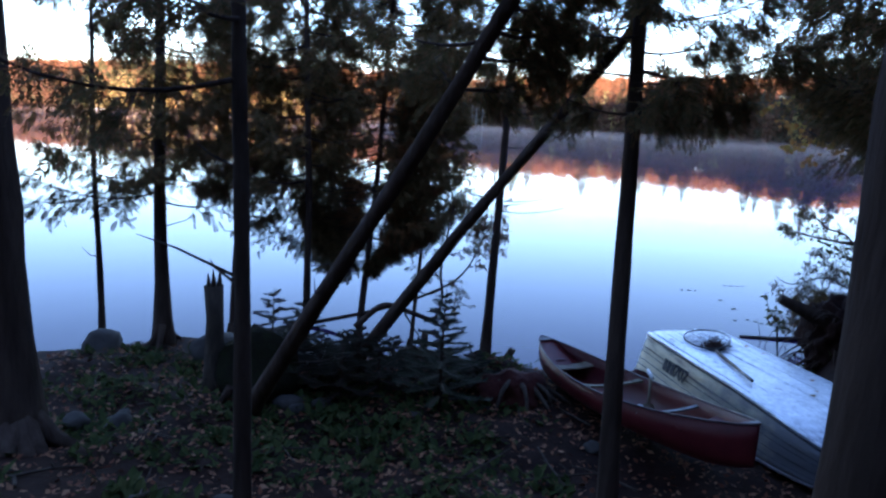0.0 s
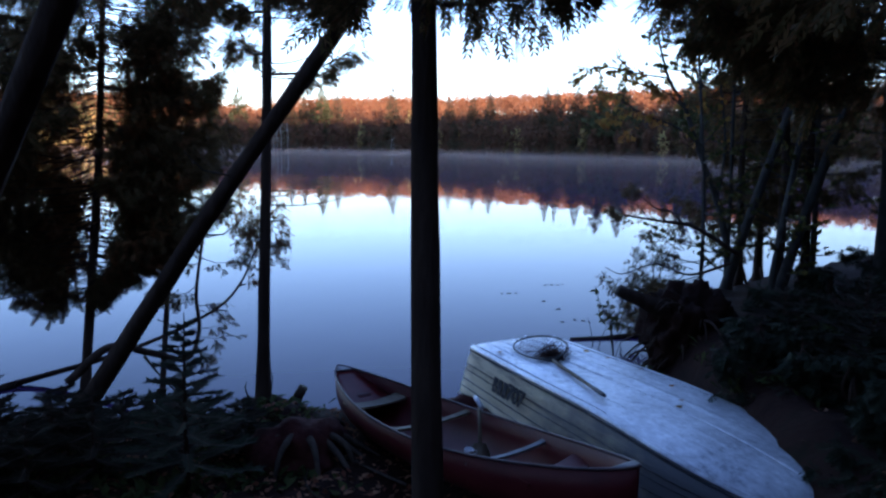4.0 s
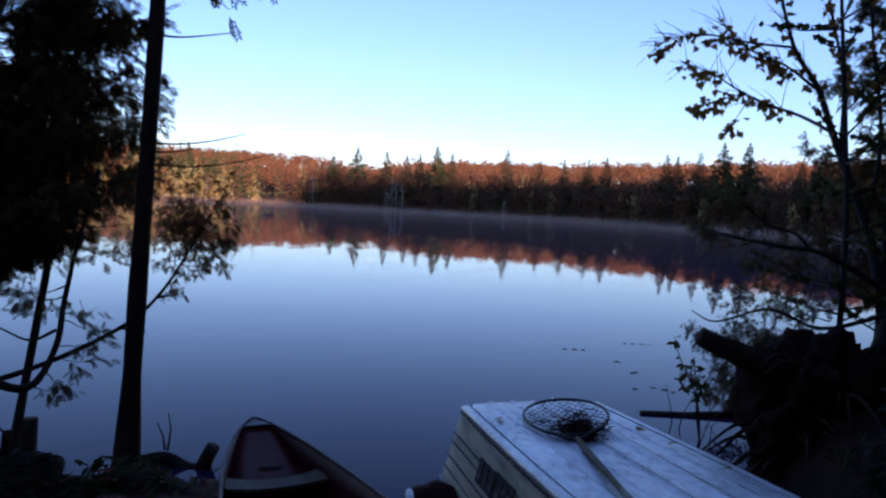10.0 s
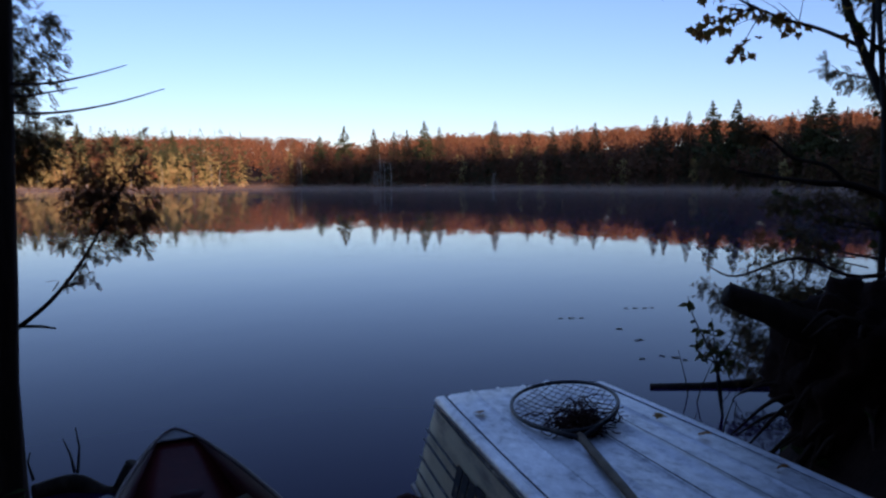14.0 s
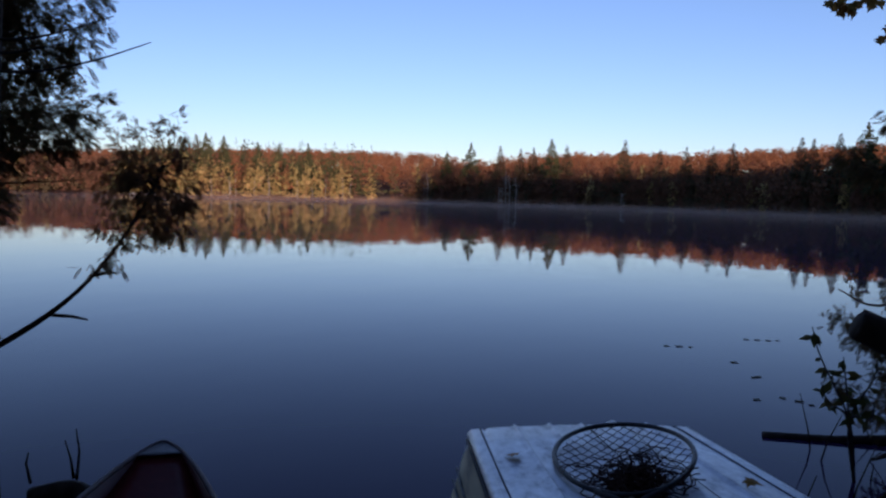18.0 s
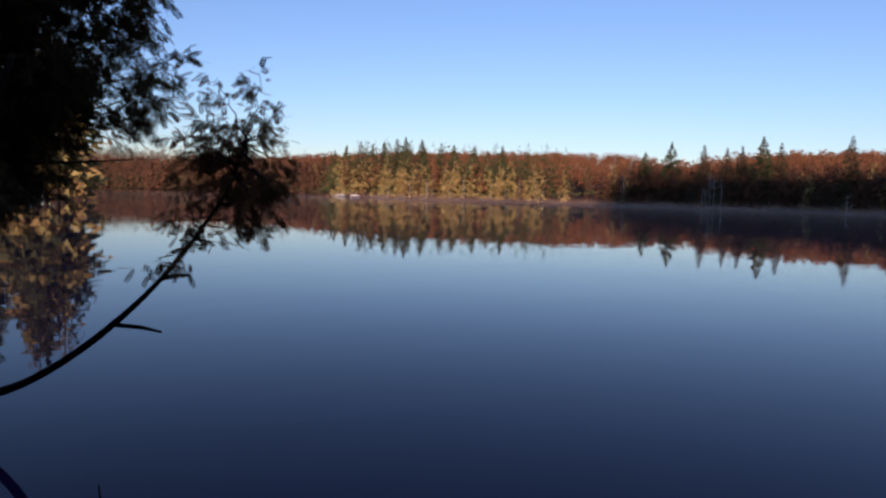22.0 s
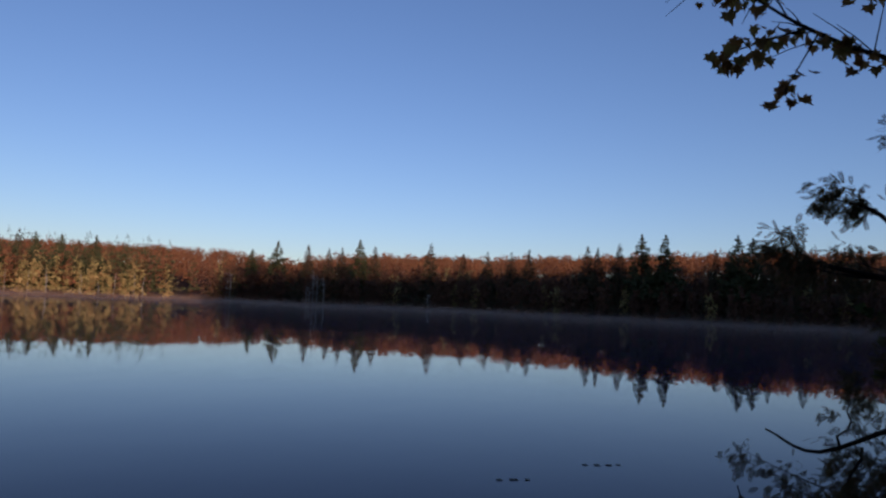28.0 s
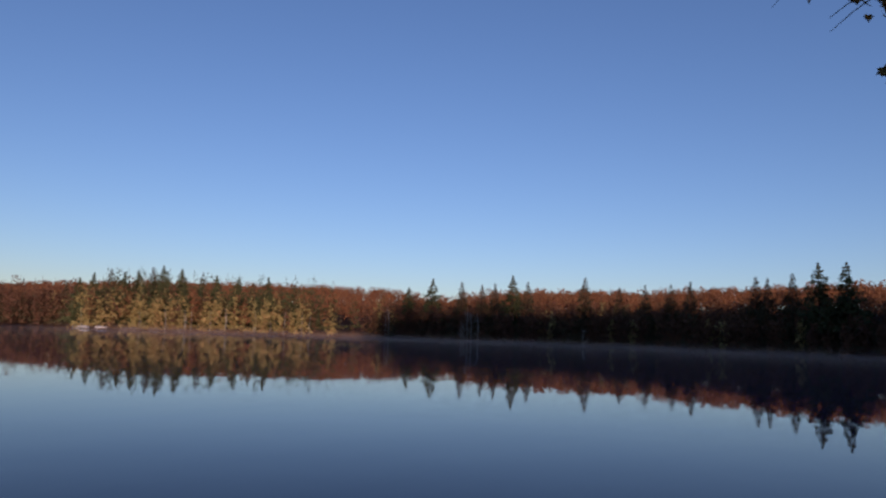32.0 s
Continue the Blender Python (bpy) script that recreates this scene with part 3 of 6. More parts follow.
def far_woods():
    rng = np.random.default_rng(11)
    # dark shore belt of spruce, cedar and fading hardwoods
    g, pale, brown, tall, orange = Geo(), Geo(), Geo(), Geo(), Geo()

    def round_crown(geo, px, py, z, h, r, n, size):
        """A broadleaf crown of small clumps from the ground up."""
        for k in range(5):
            f = (k + 0.6) / 5
            rr = r * (0.75 + 0.5 * math.sin(math.pi * f)) * (1.0 if k < 4 else 0.7)
            p = clump(rng, (px + rng.normal(0, 0.3) * r, py + rng.normal(0, 0.3) * r, z + h * f), (rr, rr, h * 0.16), n // 5, size)
            geo.fast(p, tri_index(len(p) // 3))

    for x in np.arange(-420, 170, 0.9):
        for row in range(4):
            px = x + rng.uniform(-0.8, 0.8)
            pen = -146 + rng.uniform(-14, 5) < px < -93 + rng.uniform(-6, 9)
            yf = float(np.interp(px, FAR_X, FAR_Y))
            py = yf + 1.0 + row * 4 + rng.uniform(0, 4)
            dist = math.hypot(px - 2, py - 12)
            wave = 0.08 * noise.noise((px * 0.09, row, 0))
            h = (rng.uniform(0.5, 0.68 + 0.07 * row) + wave) * 0.066 * dist
            z = gz(px, py) - 0.2
            u = rng.random()
            if pen and row < 2:
                # slim golden cedars and aspens along the water of the point, with small orange maples between
                if u < 0.66:
                    h = rng.uniform(0.036, 0.06) * dist
                    p = spruce_points(rng, h, rng.uniform(0.075, 0.11) * h, 260, base=0.0, taper=0.6, column=0.4, leaf=1.5)
                    pale.fast(p + np.array([px, py, z]), tri_index(len(p) // 3))
                elif u < 0.74:
                    round_crown(orange, px, py, z + 0.012 * dist, rng.uniform(0.026, 0.042) * dist, rng.uniform(0.9, 1.5), 130, 0.3)
                elif u < 0.8:
                    round_crown(brown, px, py, z, rng.uniform(0.03, 0.045) * dist, rng.uniform(1.0, 1.6), 120, 0.32)
            elif pen:
                # taller dark pines and spruces behind them
                if u < 0.85:
                    h = rng.uniform(0.053, 0.076) * dist
                    p = spruce_points(rng, h, rng.uniform(0.13, 0.19) * h, 420, base=0.08, taper=0.7, column=0.15, leaf=1.1)
                    tall.fast(p + np.array([px, py, z]), tri_index(len(p) // 3))
                elif u < 0.92:
                    round_crown(brown, px, py, z, rng.uniform(0.045, 0.06) * dist, rng.uniform(1.2, 2.0), 130, 0.34)
            elif u < 0.6:
                round_crown(brown, px, py, z, h * 0.9, rng.uniform(0.1, 0.17) * h, 120, 0.38)
            elif u > 0.965:
                round_crown(pale, px, py, z, h * 0.9, rng.uniform(0.1, 0.15) * h, 110, 0.36)
            else:
                p = spruce_points(rng, h, rng.uniform(0.15, 0.24) * h, 210, base=0.0, taper=0.75, column=0.2)
                g.fast(p + np.array([px, py, z]), tri_index(len(p) // 3))
    solid("shore_woods", g, SPRUCE, "dense dark spruce and cedar along the far shore", "woods", kind="stuff", smooth=False)
    solid("brown_woods", brown, BROWN_FAR, "fading brown hardwoods among the shore spruce", "woods", kind="stuff", smooth=False)
    solid("yellow_woods", pale, LARCH, "yellow-green larch and aspen among the spruce", "woods", kind="stuff", smooth=False)
    solid("point_pines", tall, PINE, "tall dark green pines rising behind the sunlit point", "woods", kind="stuff", smooth=False)
    solid("point_maples", orange, MAPLE_FAR, "small orange maples along the sunlit point", "woods", kind="stuff", smooth=False)
    # autumn hardwoods on the hill
    g = Geo()
    for _ in range(3000):
        px = rng.uniform(-480, 260)
        df = 20 + 250 * rng.random() ** 1.5
        py = float(np.interp(px, FAR_X, FAR_Y)) + df
        if -152 < px < -88 and df < 60:
            continue
        r = rng.uniform(2.4, 4.2)
        h = rng.uniform(7.5, 10.5)
        z = gz(px, py)
        for k in range(3):
            p = clump(rng, (px + rng.uniform(-1, 1) * r * 0.6, py + rng.uniform(-1, 1) * r * 0.6, z + h - r * 0.5 - k * 1.5), (r * 0.8, r * 0.8, r * 0.6), 70, 0.44)
            g.fast(p, tri_index(len(p) // 3))
    solid("autumn_woods", g, MAPLE_FAR, "orange and red autumn maples covering the far hill", "woods", kind="stuff", smooth=False)
    # dead pale stems standing at the water
    for bx, by in ((-57, 206.5), (-56.2, 206.2), (-55.3, 207), (-54.1, 206.2), (-52.4, 206.6), (-84.5, 217), (-83.2, 216), (-22.8, 204)):
        t = thing("dead_birch", "pale bare dead birch stem at the far waterline", "tree", "dead stems on the far shore", (bx, by, gz(bx, by)))
        h = rng.uniform(4, 9.5)
        part("trunk", Geo().tube([(0, 0, -0.5), (rng.uniform(-0.3, 0.3), 0, h * 0.5), (rng.uniform(-0.4, 0.4), 0, h)], [0.13, 0.1, 0.03], 6), BARK_PALE, t)
        for k in range(22):
            z = h * rng.uniform(0.15, 0.95)
            a = rng.uniform(0, 6.28)
            l = rng.uniform(0.6, 1.6)
            part("branch", Geo().tube([(0.12, 0, z), (math.cos(a) * l, math.sin(a) * l, z + 0.4 * l)], [0.05, 0.02], 4), BARK_PALE, t)
    for k in range(18):
        px = rng.uniform(-145, -93)
        py = float(np.interp(px, FAR_X, FAR_Y)) + rng.uniform(0.6, 3)
        h = rng.uniform(3, 6)
        t = thing("birch_stem", "thin pale birch stem among trees on the sunlit point", "tree", "birch stems on the point", (px, py, gz(px, py)))
        part("trunk", Geo().tube([(0, 0, -0.5), (rng.uniform(-0.3, 0.3), 0, h * 0.5), (rng.uniform(-0.4, 0.4), 0, h)], [0.09, 0.07, 0.03], 5), BARK_PALE, t)
    # unseen ridge forest behind the landing, added to cast shade over the far shore
    g = Geo()
    for _ in range(1700):
        px, py = rng.uniform(-120, 330), rng.uniform(-110, 10)
        d = float(np.interp(px, SHORE_X, SHORE_Y)) - py
        if d < 34 or px < 14 or px + 0.5 * py < 12 or (px + 0.5 * py < 22 and rng.random() < 0.5):
            continue
        h = rng.uniform(9, 15)
        p = spruce_points(rng, h, rng.uniform(0.2, 0.28) * h, 90, base=0.0)
        p += np.array([px, py, gz(px, py)])
        g.fast(p, tri_index(len(p) // 3))
    # mostly unseen forest close round the landing, added to block sky light
    for _ in range(800):
        px, py = rng.uniform(-45, 45), rng.uniform(-30, 34)
        d = float(np.interp(px, SHORE_X, SHORE_Y)) - py
        if d < 1.5 or math.hypot(px - 2.3, py - 4.5) < 4.8 or (-7.5 < px < 10.5 and py > 1.5) or (px < -14 and rng.random() < 0.92):
            continue
        h = rng.uniform(10, 17)
        p = spruce_points(rng, h, rng.uniform(0.18, 0.26) * h, 1500 if (px > 8 and py > 0) else 200, base=0.03, leaf=0.42 if (px > 8 and py > 0) else 1.0)
        p += np.array([px, py, gz(px, py)])
        g.fast(p, tri_index(len(p) // 3))
    solid("ridge_woods", g, SPRUCE, "spruce forest added mostly out of view to block sun and sky", "woods", kind="stuff", smooth=False)


far_woods()


# ---- near trees ----
def spray_pattern():
    """One flat cedar spray, 1 long, with its tip at +x: narrow triangles as an array (n, 3, 3)."""
    q = [[[0, -0.03, 0], [0, 0.03, 0], [1, 0, -0.12]]]
    for k in range(5):
        f = 0.08 + 0.74 * k / 4
        l = 0.46 * (1 - abs(f - 0.35) * 0.8)
        for s in (-1, 1):
            a = radians(33) * s
            d, w = np.array([math.cos(a), math.sin(a), -0.15]), np.array([-math.sin(a), math.cos(a), 0]) * 0.07
            o = np.array([f, 0, -0.1 * f * f])
            q.append([o + d * l * 0.3 - w, o + d * l * 0.3 + w, o + d * l] if k % 2 else [o - w * 0.6, o + d * l * 0.55 + w, o + d * l])
    return np.array(q)


SPRAY = spray_pattern()


def sprays(geo, points, dirs, lengths, rng, droop=0.5):
    """Cedar sprays at points, heading along dirs, hanging by droop."""
    n = len(points)
    d = np.asarray(dirs) + np.array([0, 0, -1]) * droop * rng.uniform(0.4, 1.5, (n, 1)) + rng.normal(0, 0.55, (n, 3))
    d /= np.linalg.norm(d, axis=1)[:, None]
    s = np.cross(d, np.array([0, 0, 1.0])) + rng.normal(0, 0.45, (n, 3))
    s -= d * (s * d).sum(1)[:, None]
    s /= np.linalg.norm(s, axis=1)[:, None]
    u = np.cross(d, s)
    F = np.stack([d, s, u], 1) * np.asarray(lengths)[:, None, None]
    v = np.einsum("qkc,ncd->nqkd", SPRAY, F) + np.asarray(points)[:, None, None, :]
    m = n * len(SPRAY)
    geo.fast(v.reshape(-1, 3), np.arange(m * 3).reshape(m, 3))


def along(pts, f):
    k = min(int(f * (len(pts) - 1)), len(pts) - 2)
    return pts[k].lerp(pts[k + 1], f * (len(pts) - 1) - k), (pts[k + 1] - pts[k]).normalized()


def bough(tree, crown, start, heading, length, r, rng, leaf=1.0, sag=0.35, count=36, spray=0.135, lift=0.25, name="branch", fine=None):
    """A cedar bough: it sags and turns up at the tip, with side twigs carrying sprays. The wood is a part of the tree."""
    s, h = Vector(start), Vector(heading).normalized()
    pts = []
    for k in range(9):
        f = k / 8
        pts.append(s + h * (length * f) + Vector((rng.normal(0, 0.012), rng.normal(0, 0.012), length * (-sag * f + (sag * 0.6 + lift) * f * f))))
    g = Geo().tube(pts, [r * (1 - 0.82 * k / 8) for k in range(9)], 6, 0.15)
    P, D, L = [], [], []
    n = int(count * leaf)
    for k in range(n):
        f = rng.uniform(0.22, 1.0)
        p, d = along(pts, f)
        side = d.cross(Vector((0, 0, 1))).normalized() * (1 if k % 2 else -1)
        tl = length * 0.3 * (1.15 - f) * rng.uniform(0.4, 1.3) + 0.08
        td = (d * 0.6 + side * rng.uniform(0.1, 1.0) + Vector((0, 0, rng.uniform(-0.8, 0.3)))).normalized()
        q = p + td * tl
        if k % 3 == 0 and fine is not None:
            fine.tube([p, p.lerp(q, 0.5) + Vector((0, 0, -0.02)), q], [r * 0.22, r * 0.15, r * 0.06], 3, cap=False)
        for j in range(5):
            P.append(p.lerp(q, rng.uniform(0.3, 1.0)))
            D.append(td)
            L.append(spray * rng.uniform(0.6, 1.25))
    if P:
        sprays(crown, np.array(P), np.array(D), L, rng, 0.95)
    part(name, g, BARK, tree)
    return pts


def trunk_points(base, top, bend=0.05, n=14, rng=None):
    b, t = Vector(base), Vector(top)
    px, py = rng.uniform(0, 6), rng.uniform(0, 6)
    return [b.lerp(t, k / n) + Vector((math.sin(k * 0.55 + px), math.sin(k * 0.47 + py), 0)) * bend * math.sin(math.pi * k / n) for k in range(n + 1)]


def cedar(name, label, base, top, r, rng, boughs=(), start=0.35, count=18, reach=1.3, leaf=1.0, flare=1.6, side=None, bend=0.03, rtop=0.3, group="", dead=6, spray=0.13, sag=0.4, foliage=None):
    """A cedar: fissured trunk flaring at the foot, boughs from share `start` of its height up, dead snags below.
    side: a heading that the boughs favour."""
    tree = thing(name, label, "tree", group, base)
    ob = Vector(base)
    pts = trunk_points((0, 0, -0.25), Vector(top) - ob, bend, 16, rng)
    n = len(pts)
    rad = [r * ((1 - (1 - rtop) * k / (n - 1)) + (flare - 1) * max(0, 1 - k / 2.2) ** 2) for k in range(n)]
    part("trunk", Geo().tube(pts, rad, 14, 0.22), BARK, tree)
    for k in range(5):
        a = rng.uniform(0, 6.28)
        c = Vector((math.cos(a), math.sin(a), 0))
        part("root", Geo().tube([c * r * 0.6 + Vector((0, 0, 0.22)), c * r * 1.8 + Vector((0, 0, 0.03)), c * r * 4.2 + Vector((0, 0, -0.12))], [r * 0.5, r * 0.42, r * 0.15], 7, 0.2), BARK, tree)
    crown, fine = Geo(), Geo()
    for k in range(count):
        f = start + (0.98 - start) * (k + rng.uniform(0, 0.8)) / count
        p, d = along(pts, f)
        a = rng.uniform(0, 6.28)
        h = Vector((math.cos(a), math.sin(a), 0.05))
        if side is not None:
            h = (h + Vector(side) * 1.1).normalized()
        l = reach * (1.15 - 0.75 * f) * rng.uniform(0.65, 1.25)
        bough(tree, crown, p, h, l, min(0.015, r * 0.28), rng, leaf, sag, spray=spray, fine=fine)
    for b in boughs:
        bough(tree, crown, Vector(b[0]) - ob, b[1], b[2], b[3], rng, b[4], b[5], spray=spray, fine=fine)
    for k in range(dead):
        f = rng.uniform(0.12, start + 0.2)
        p, d = along(pts, f)
        a = rng.uniform(0, 6.28)
        l = rng.uniform(0.2, 0.7)
        h = Vector((math.cos(a), math.sin(a), 0.15))
        mid = p + h * l * 0.6 + Vector((0, 0, rng.uniform(-0.06, 0.04)))
        end = p + h * l + Vector((rng.normal(0, 0.06), rng.normal(0, 0.06), rng.uniform(-0.05, 0.14)))
        part("dead_twig", Geo().tube([p, mid, end], [0.009, 0.006, 0.002], 5), DEADWOOD, tree)
    if crown.n:
        part("crown", crown, foliage or CEDAR_LEAF, tree, smooth=False)
        tagged(part("twig_work", fine, BARK, tree), kind="stuff")
    return tree, pts


def near_trees():
    rng = np.random.default_rng(21)
    G = "cedars at the landing"
    # slim cedar at the water's edge
    t, pts = cedar("cedar_tree", "slim upright cedar at the water's edge with bare twigs", (0.2, 12.15, 0.05), (0.38, 12.33, 7.6), 0.06, rng, start=0.43, count=20, reach=0.95, flare=2.1, group=G, dead=0, side=(-0.6, 0.4, 0), bend=0.012, sag=0.15)
    for z, hx, hy, l, up in ((2.12, 1, 0.1, 0.62, 0.07), (2.07, 1, 0.2, 0.36, 0.03), (1.99, 1, 0.08, 0.8, 0.09), (3.1, 1, 0.35, 0.8, 0.05), (3.22, 1, -0.1, 0.7, 0.2), (3.6, 1, 0.1, 0.9, 0.2), (2.75, 1, 0.25, 0.55, 0.05)):
        p = Vector((0.03, 0.05, z))
        h = Vector((hx, hy, 0)).normalized()
        line = bezier([p, p + h * l * 0.35 + Vector((0, 0, -0.008)), p + h * l * 0.7 + Vector((0, 0, up * 0.3)), p + h * l + Vector((0, 0.02, up))], 4)
        part("dead_twig", Geo().tube(line, list(np.linspace(0.008, 0.002, len(line))), 5), DEADWOOD, t)
    # trunk beside the path
    tuft = [((1.93, 8.86, z), (hx, hy, 0.1), l, 0.01, 1.0, 0.15) for z, hx, hy, l in ((3.15, 1, 0.3, 0.7), (3.2, -1, 0.5, 0.8), (3.3, 0.3, 1, 0.7), (3.4, 1, -0.2, 0.9), (3.45, -0.8, 0.1, 0.9), (3.6, 0.8, 0.7, 0.9), (3.7, -1, 0.6, 1.0), (3.8, 1, 0.2, 1.0), (3.9, -0.3, 1, 0.9))]
    cedar("cedar_tree", "straight bare cedar trunk beside the path to the boats", (2.035, 8.54, gz(2.035, 8.54)), (1.7, 9.54, 8.5), 0.069, rng, start=0.36, count=16, reach=1.3, flare=1.5, group=G, dead=0, bend=0.02, leaf=0.9, side=(-0.2, -0.3, 0), boughs=tuft)
    # slender trunk where the walk begins
    cedar("cedar_tree", "slender straight cedar trunk above the shore slope", (0.45, 6.55, gz(0.45, 6.55)), (-0.07, 7.3, 8.0), 0.047, rng, start=0.35, count=12, reach=1.3, flare=1.5, group=G, dead=4, bend=0.02, side=(-0.8, 0.2, 0))
    # leaning trunks
    cedar("leaning_cedar_tree", "thick cedar trunk leaning far across the slope", (-1.7, 9.68, gz(-1.7, 9.68)), (2.75, 7.43, 5.9), 0.09, rng, start=0.56, count=26, reach=1.5, flare=1.4, group=G, dead=3, bend=0.02, side=(-0.5, 0.7, 0.05), leaf=1.3, sag=0.25)
    cedar("leaning_cedar_tree", "cedar trunk slanting sideways over the shore", (-1.5, 11.5, gz(-1.5, 11.5)), (3.03, 9.73, 5.5), 0.085, rng, start=0.66, count=10, reach=1.1, flare=1.4, group=G, dead=3, bend=0.02, side=(-0.2, 0.3, -0.1))
    # left shore
    cedar("cedar_tree", "upright cedar on the shore with a widened foot", (-3.85, 11.3, 0.1), (-4.6, 12.2, 8.0), 0.095, rng, boughs=[((-3.95, 11.5, 2.2 + 0.17 * k), (1, 0.5 * math.sin(k * 2.1), 0.05), 1.1 + 0.5 * abs(math.sin(k * 1.3)), 0.01, 1.4, 0.3) for k in range(16)], start=0.24, count=40, reach=1.7, flare=2.0, group=G, dead=4, side=(0.2, 0.3, 0))
    cedar("cedar_tree", "thin young cedar standing at the waterline", (-4.72, 11.15, gz(-4.72, 11.15)), (-5.1, 11.6, 6.5), 0.045, rng, start=0.3, count=28, reach=1.2, group=G, dead=3)
    cedar("cedar_tree", "large old cedar with spreading roots in sunlight", (-2.75, 8.15, gz(-2.75, 8.15)), (-3.1, 8.3, 9.0), 0.17, rng, start=0.4, count=14, reach=1.9, flare=1.9, group=G, dead=4)
    for x, y, h, st, n in ((-1.85, 11.4, 6.6, 0.36, 44),):
        cedar("cedar_tree", "slender cedar with dense dark foliage on the shore", (x, y, gz(x, y)), (x - 0.2, y + 0.3, h), 0.05, rng, start=st, count=n, reach=1.25, leaf=1.1, group=G, dead=4, side=(-0.3, 0.1, 0), spray=0.12)
    # foliage curtain over the water to the left
    for x, y, tx, ty, h, rr, st in ((-0.88, 12.4, -1.0, 13.7, 5.6, 0.03, 0.4), (-3.3, 11.95, -3.9, 13.6, 7.0, 0.035, 0.26)):
        cedar("cedar_tree", "thin cedar with drooping foliage leaning over the water", (x, y, max(gz(x, y), -0.2)), (tx, ty, h), rr, rng, start=st, count=20 if x > -2 else 40, reach=0.8 if rr < 0.04 else 1.05, leaf=1.0, group=G, dead=3)
    # drooping boughs massed over the water
    o = Vector((-1.6, 12.3, -0.05))
    t, pts = cedar("cedar_tree", "bushy cedar hung with dense foliage over the water", o, (-1.55, 13.5, 6.4), 0.05, rng, start=0.5, count=18, reach=1.4, leaf=1.3, group=G, dead=0)
    crown = Geo()
    for k in range(210):
        z = 1.05 + 3.7 * (k / 209) ** 1.1
        f = (z + 0.05) / 6.45
        p = Vector((o.x + 0.05 * f, o.y + 1.2 * f, z))
        if k % 2:
            edge = float(np.interp(z, [0.9, 1.2, 1.4, 1.6, 1.9, 2.15, 2.5, 3.5], [-1.6, -1.3, -0.95, -0.5, -0.2, -0.22, -0.34, -0.42]))
            h = Vector((1, rng.uniform(-0.3, 0.75), rng.uniform(-0.1, 0.15)))
        else:
            edge = float(np.interp(z, [0.9, 1.3, 1.8, 2.4, 3.5], [-2.0, -2.6, -3.3, -3.7, -3.6]))
            h = Vector((-1, rng.uniform(-0.9, 0.6), rng.uniform(-0.35, 0.3)))
        l = abs(edge - p.x) * rng.uniform(0.55, 1.04)
        if l > 0.12:
            bough(t, crown, p - o, h, l, 0.007, rng, (1.7 if z < 2.4 else 1.3) if 1.3 < z < 3.2 or k % 2 == 0 else 0.9, rng.uniform(0.1, 0.5), spray=0.08)
    rusty = Geo()
    for k in range(110):
        z = rng.uniform(1.35, 2.4) if k < 70 else rng.uniform(2.4, 3.8)
        f = (z + 0.05) / 6.45
        side = 1 if k % 2 else -1
        bough(t, rusty, Vector((0.05 * f, 1.2 * f, z + 0.05)), (side, rng.uniform(-0.3, 0.8), rng.uniform(-0.2, 0.1)), rng.uniform(0.3, 0.95) * (1 if k < 70 or side > 0 else 1.5), 0.007, rng, 1.0, rng.uniform(0.1, 0.4), spray=0.08)
    for dz, hy, l in ((0, 0.4, 0.55), (0.08, 0.1, 0.5), (-0.1, 0.5, 0.5), (0.12, 0.6, 0.6), (-0.05, 0.2, 0.6)):
        bough(t, crown, Vector((-1.0, 13.2, 1.86 + dz)) - o, (1, hy, 0.15), l, 0.006, rng, 1.0, 0.2, spray=0.065)
    part("hanging_foliage", crown, CEDAR_LEAF, t, smooth=False)
    part("rusty_foliage", rusty, RUST_LEAF, t, "rusty brown dying foliage", smooth=False)
    # big trunk close to where the walk begins
    cedar("cedar_tree", "thick cedar trunk close beside the path", (2.66, 5.55, gz(2.66, 5.55)), (2.95, 5.75, 8.5), 0.115, rng, start=0.42, count=9, reach=1.5, group=G, dead=0, side=(0.5, 0.4, 0))
    # canopy overhead at the start
    hang = [((4.7, 9.9, z), (-1, hy, 0.0), l, 0.012, 1.35, 0.2) for z, hy, l in ((3.0, 0.1, 1.1), (3.05, 0.5, 1.3), (3.1, -0.1, 1.4), (3.15, 0.3, 1.5), (3.2, 0.1, 1.6), (3.25, 0.7, 1.4), (3.3, -0.2, 1.5), (3.35, 0.2, 1.8), (3.4, 0.4, 1.7), (3.45, 0.9, 1.4), (3.5, -0.2, 1.7), (3.6, 0.2, 1.9), (3.7, 0.5, 1.8), (3.85, -0.1, 1.9), (4.0, 0.3, 1.9), (3.3, 1.2, 1.3))]
    cedar("cedar_tree", "cedar with foliage hanging above the landing", (4.7, 9.9, gz(4.7, 9.9)), (4.8, 10.0, 7.0), 0.06, rng, boughs=hang, start=0.5, count=10, reach=1.5, leaf=1.2, group=G, dead=0)
    hang = [((3.9, 7.4, z), (hx, hy, 0.0), l, 0.02, 1.6, 0.2) for z, hx, hy, l in ((3.2, -0.45, 0.9, 1.7), (3.5, -0.15, 1, 2.0), (3.3, 0.2, 1, 1.9), (3.8, -0.6, 0.8, 1.7), (3.9, 0.1, 1, 2.2), (4.2, -0.35, 1, 2.0), (4.3, 0.3, 1, 2.1), (3.6, -0.3, 1.0, 2.4))]
    cedar("cedar_tree", "tall cedar with long boughs hanging across the path", (3.9, 7.4, gz(3.9, 7.4)), (4.0, 7.5, 8.0), 0.08, rng, boughs=hang, start=0.45, count=12, reach=1.7, leaf=1.2, group=G, dead=0)
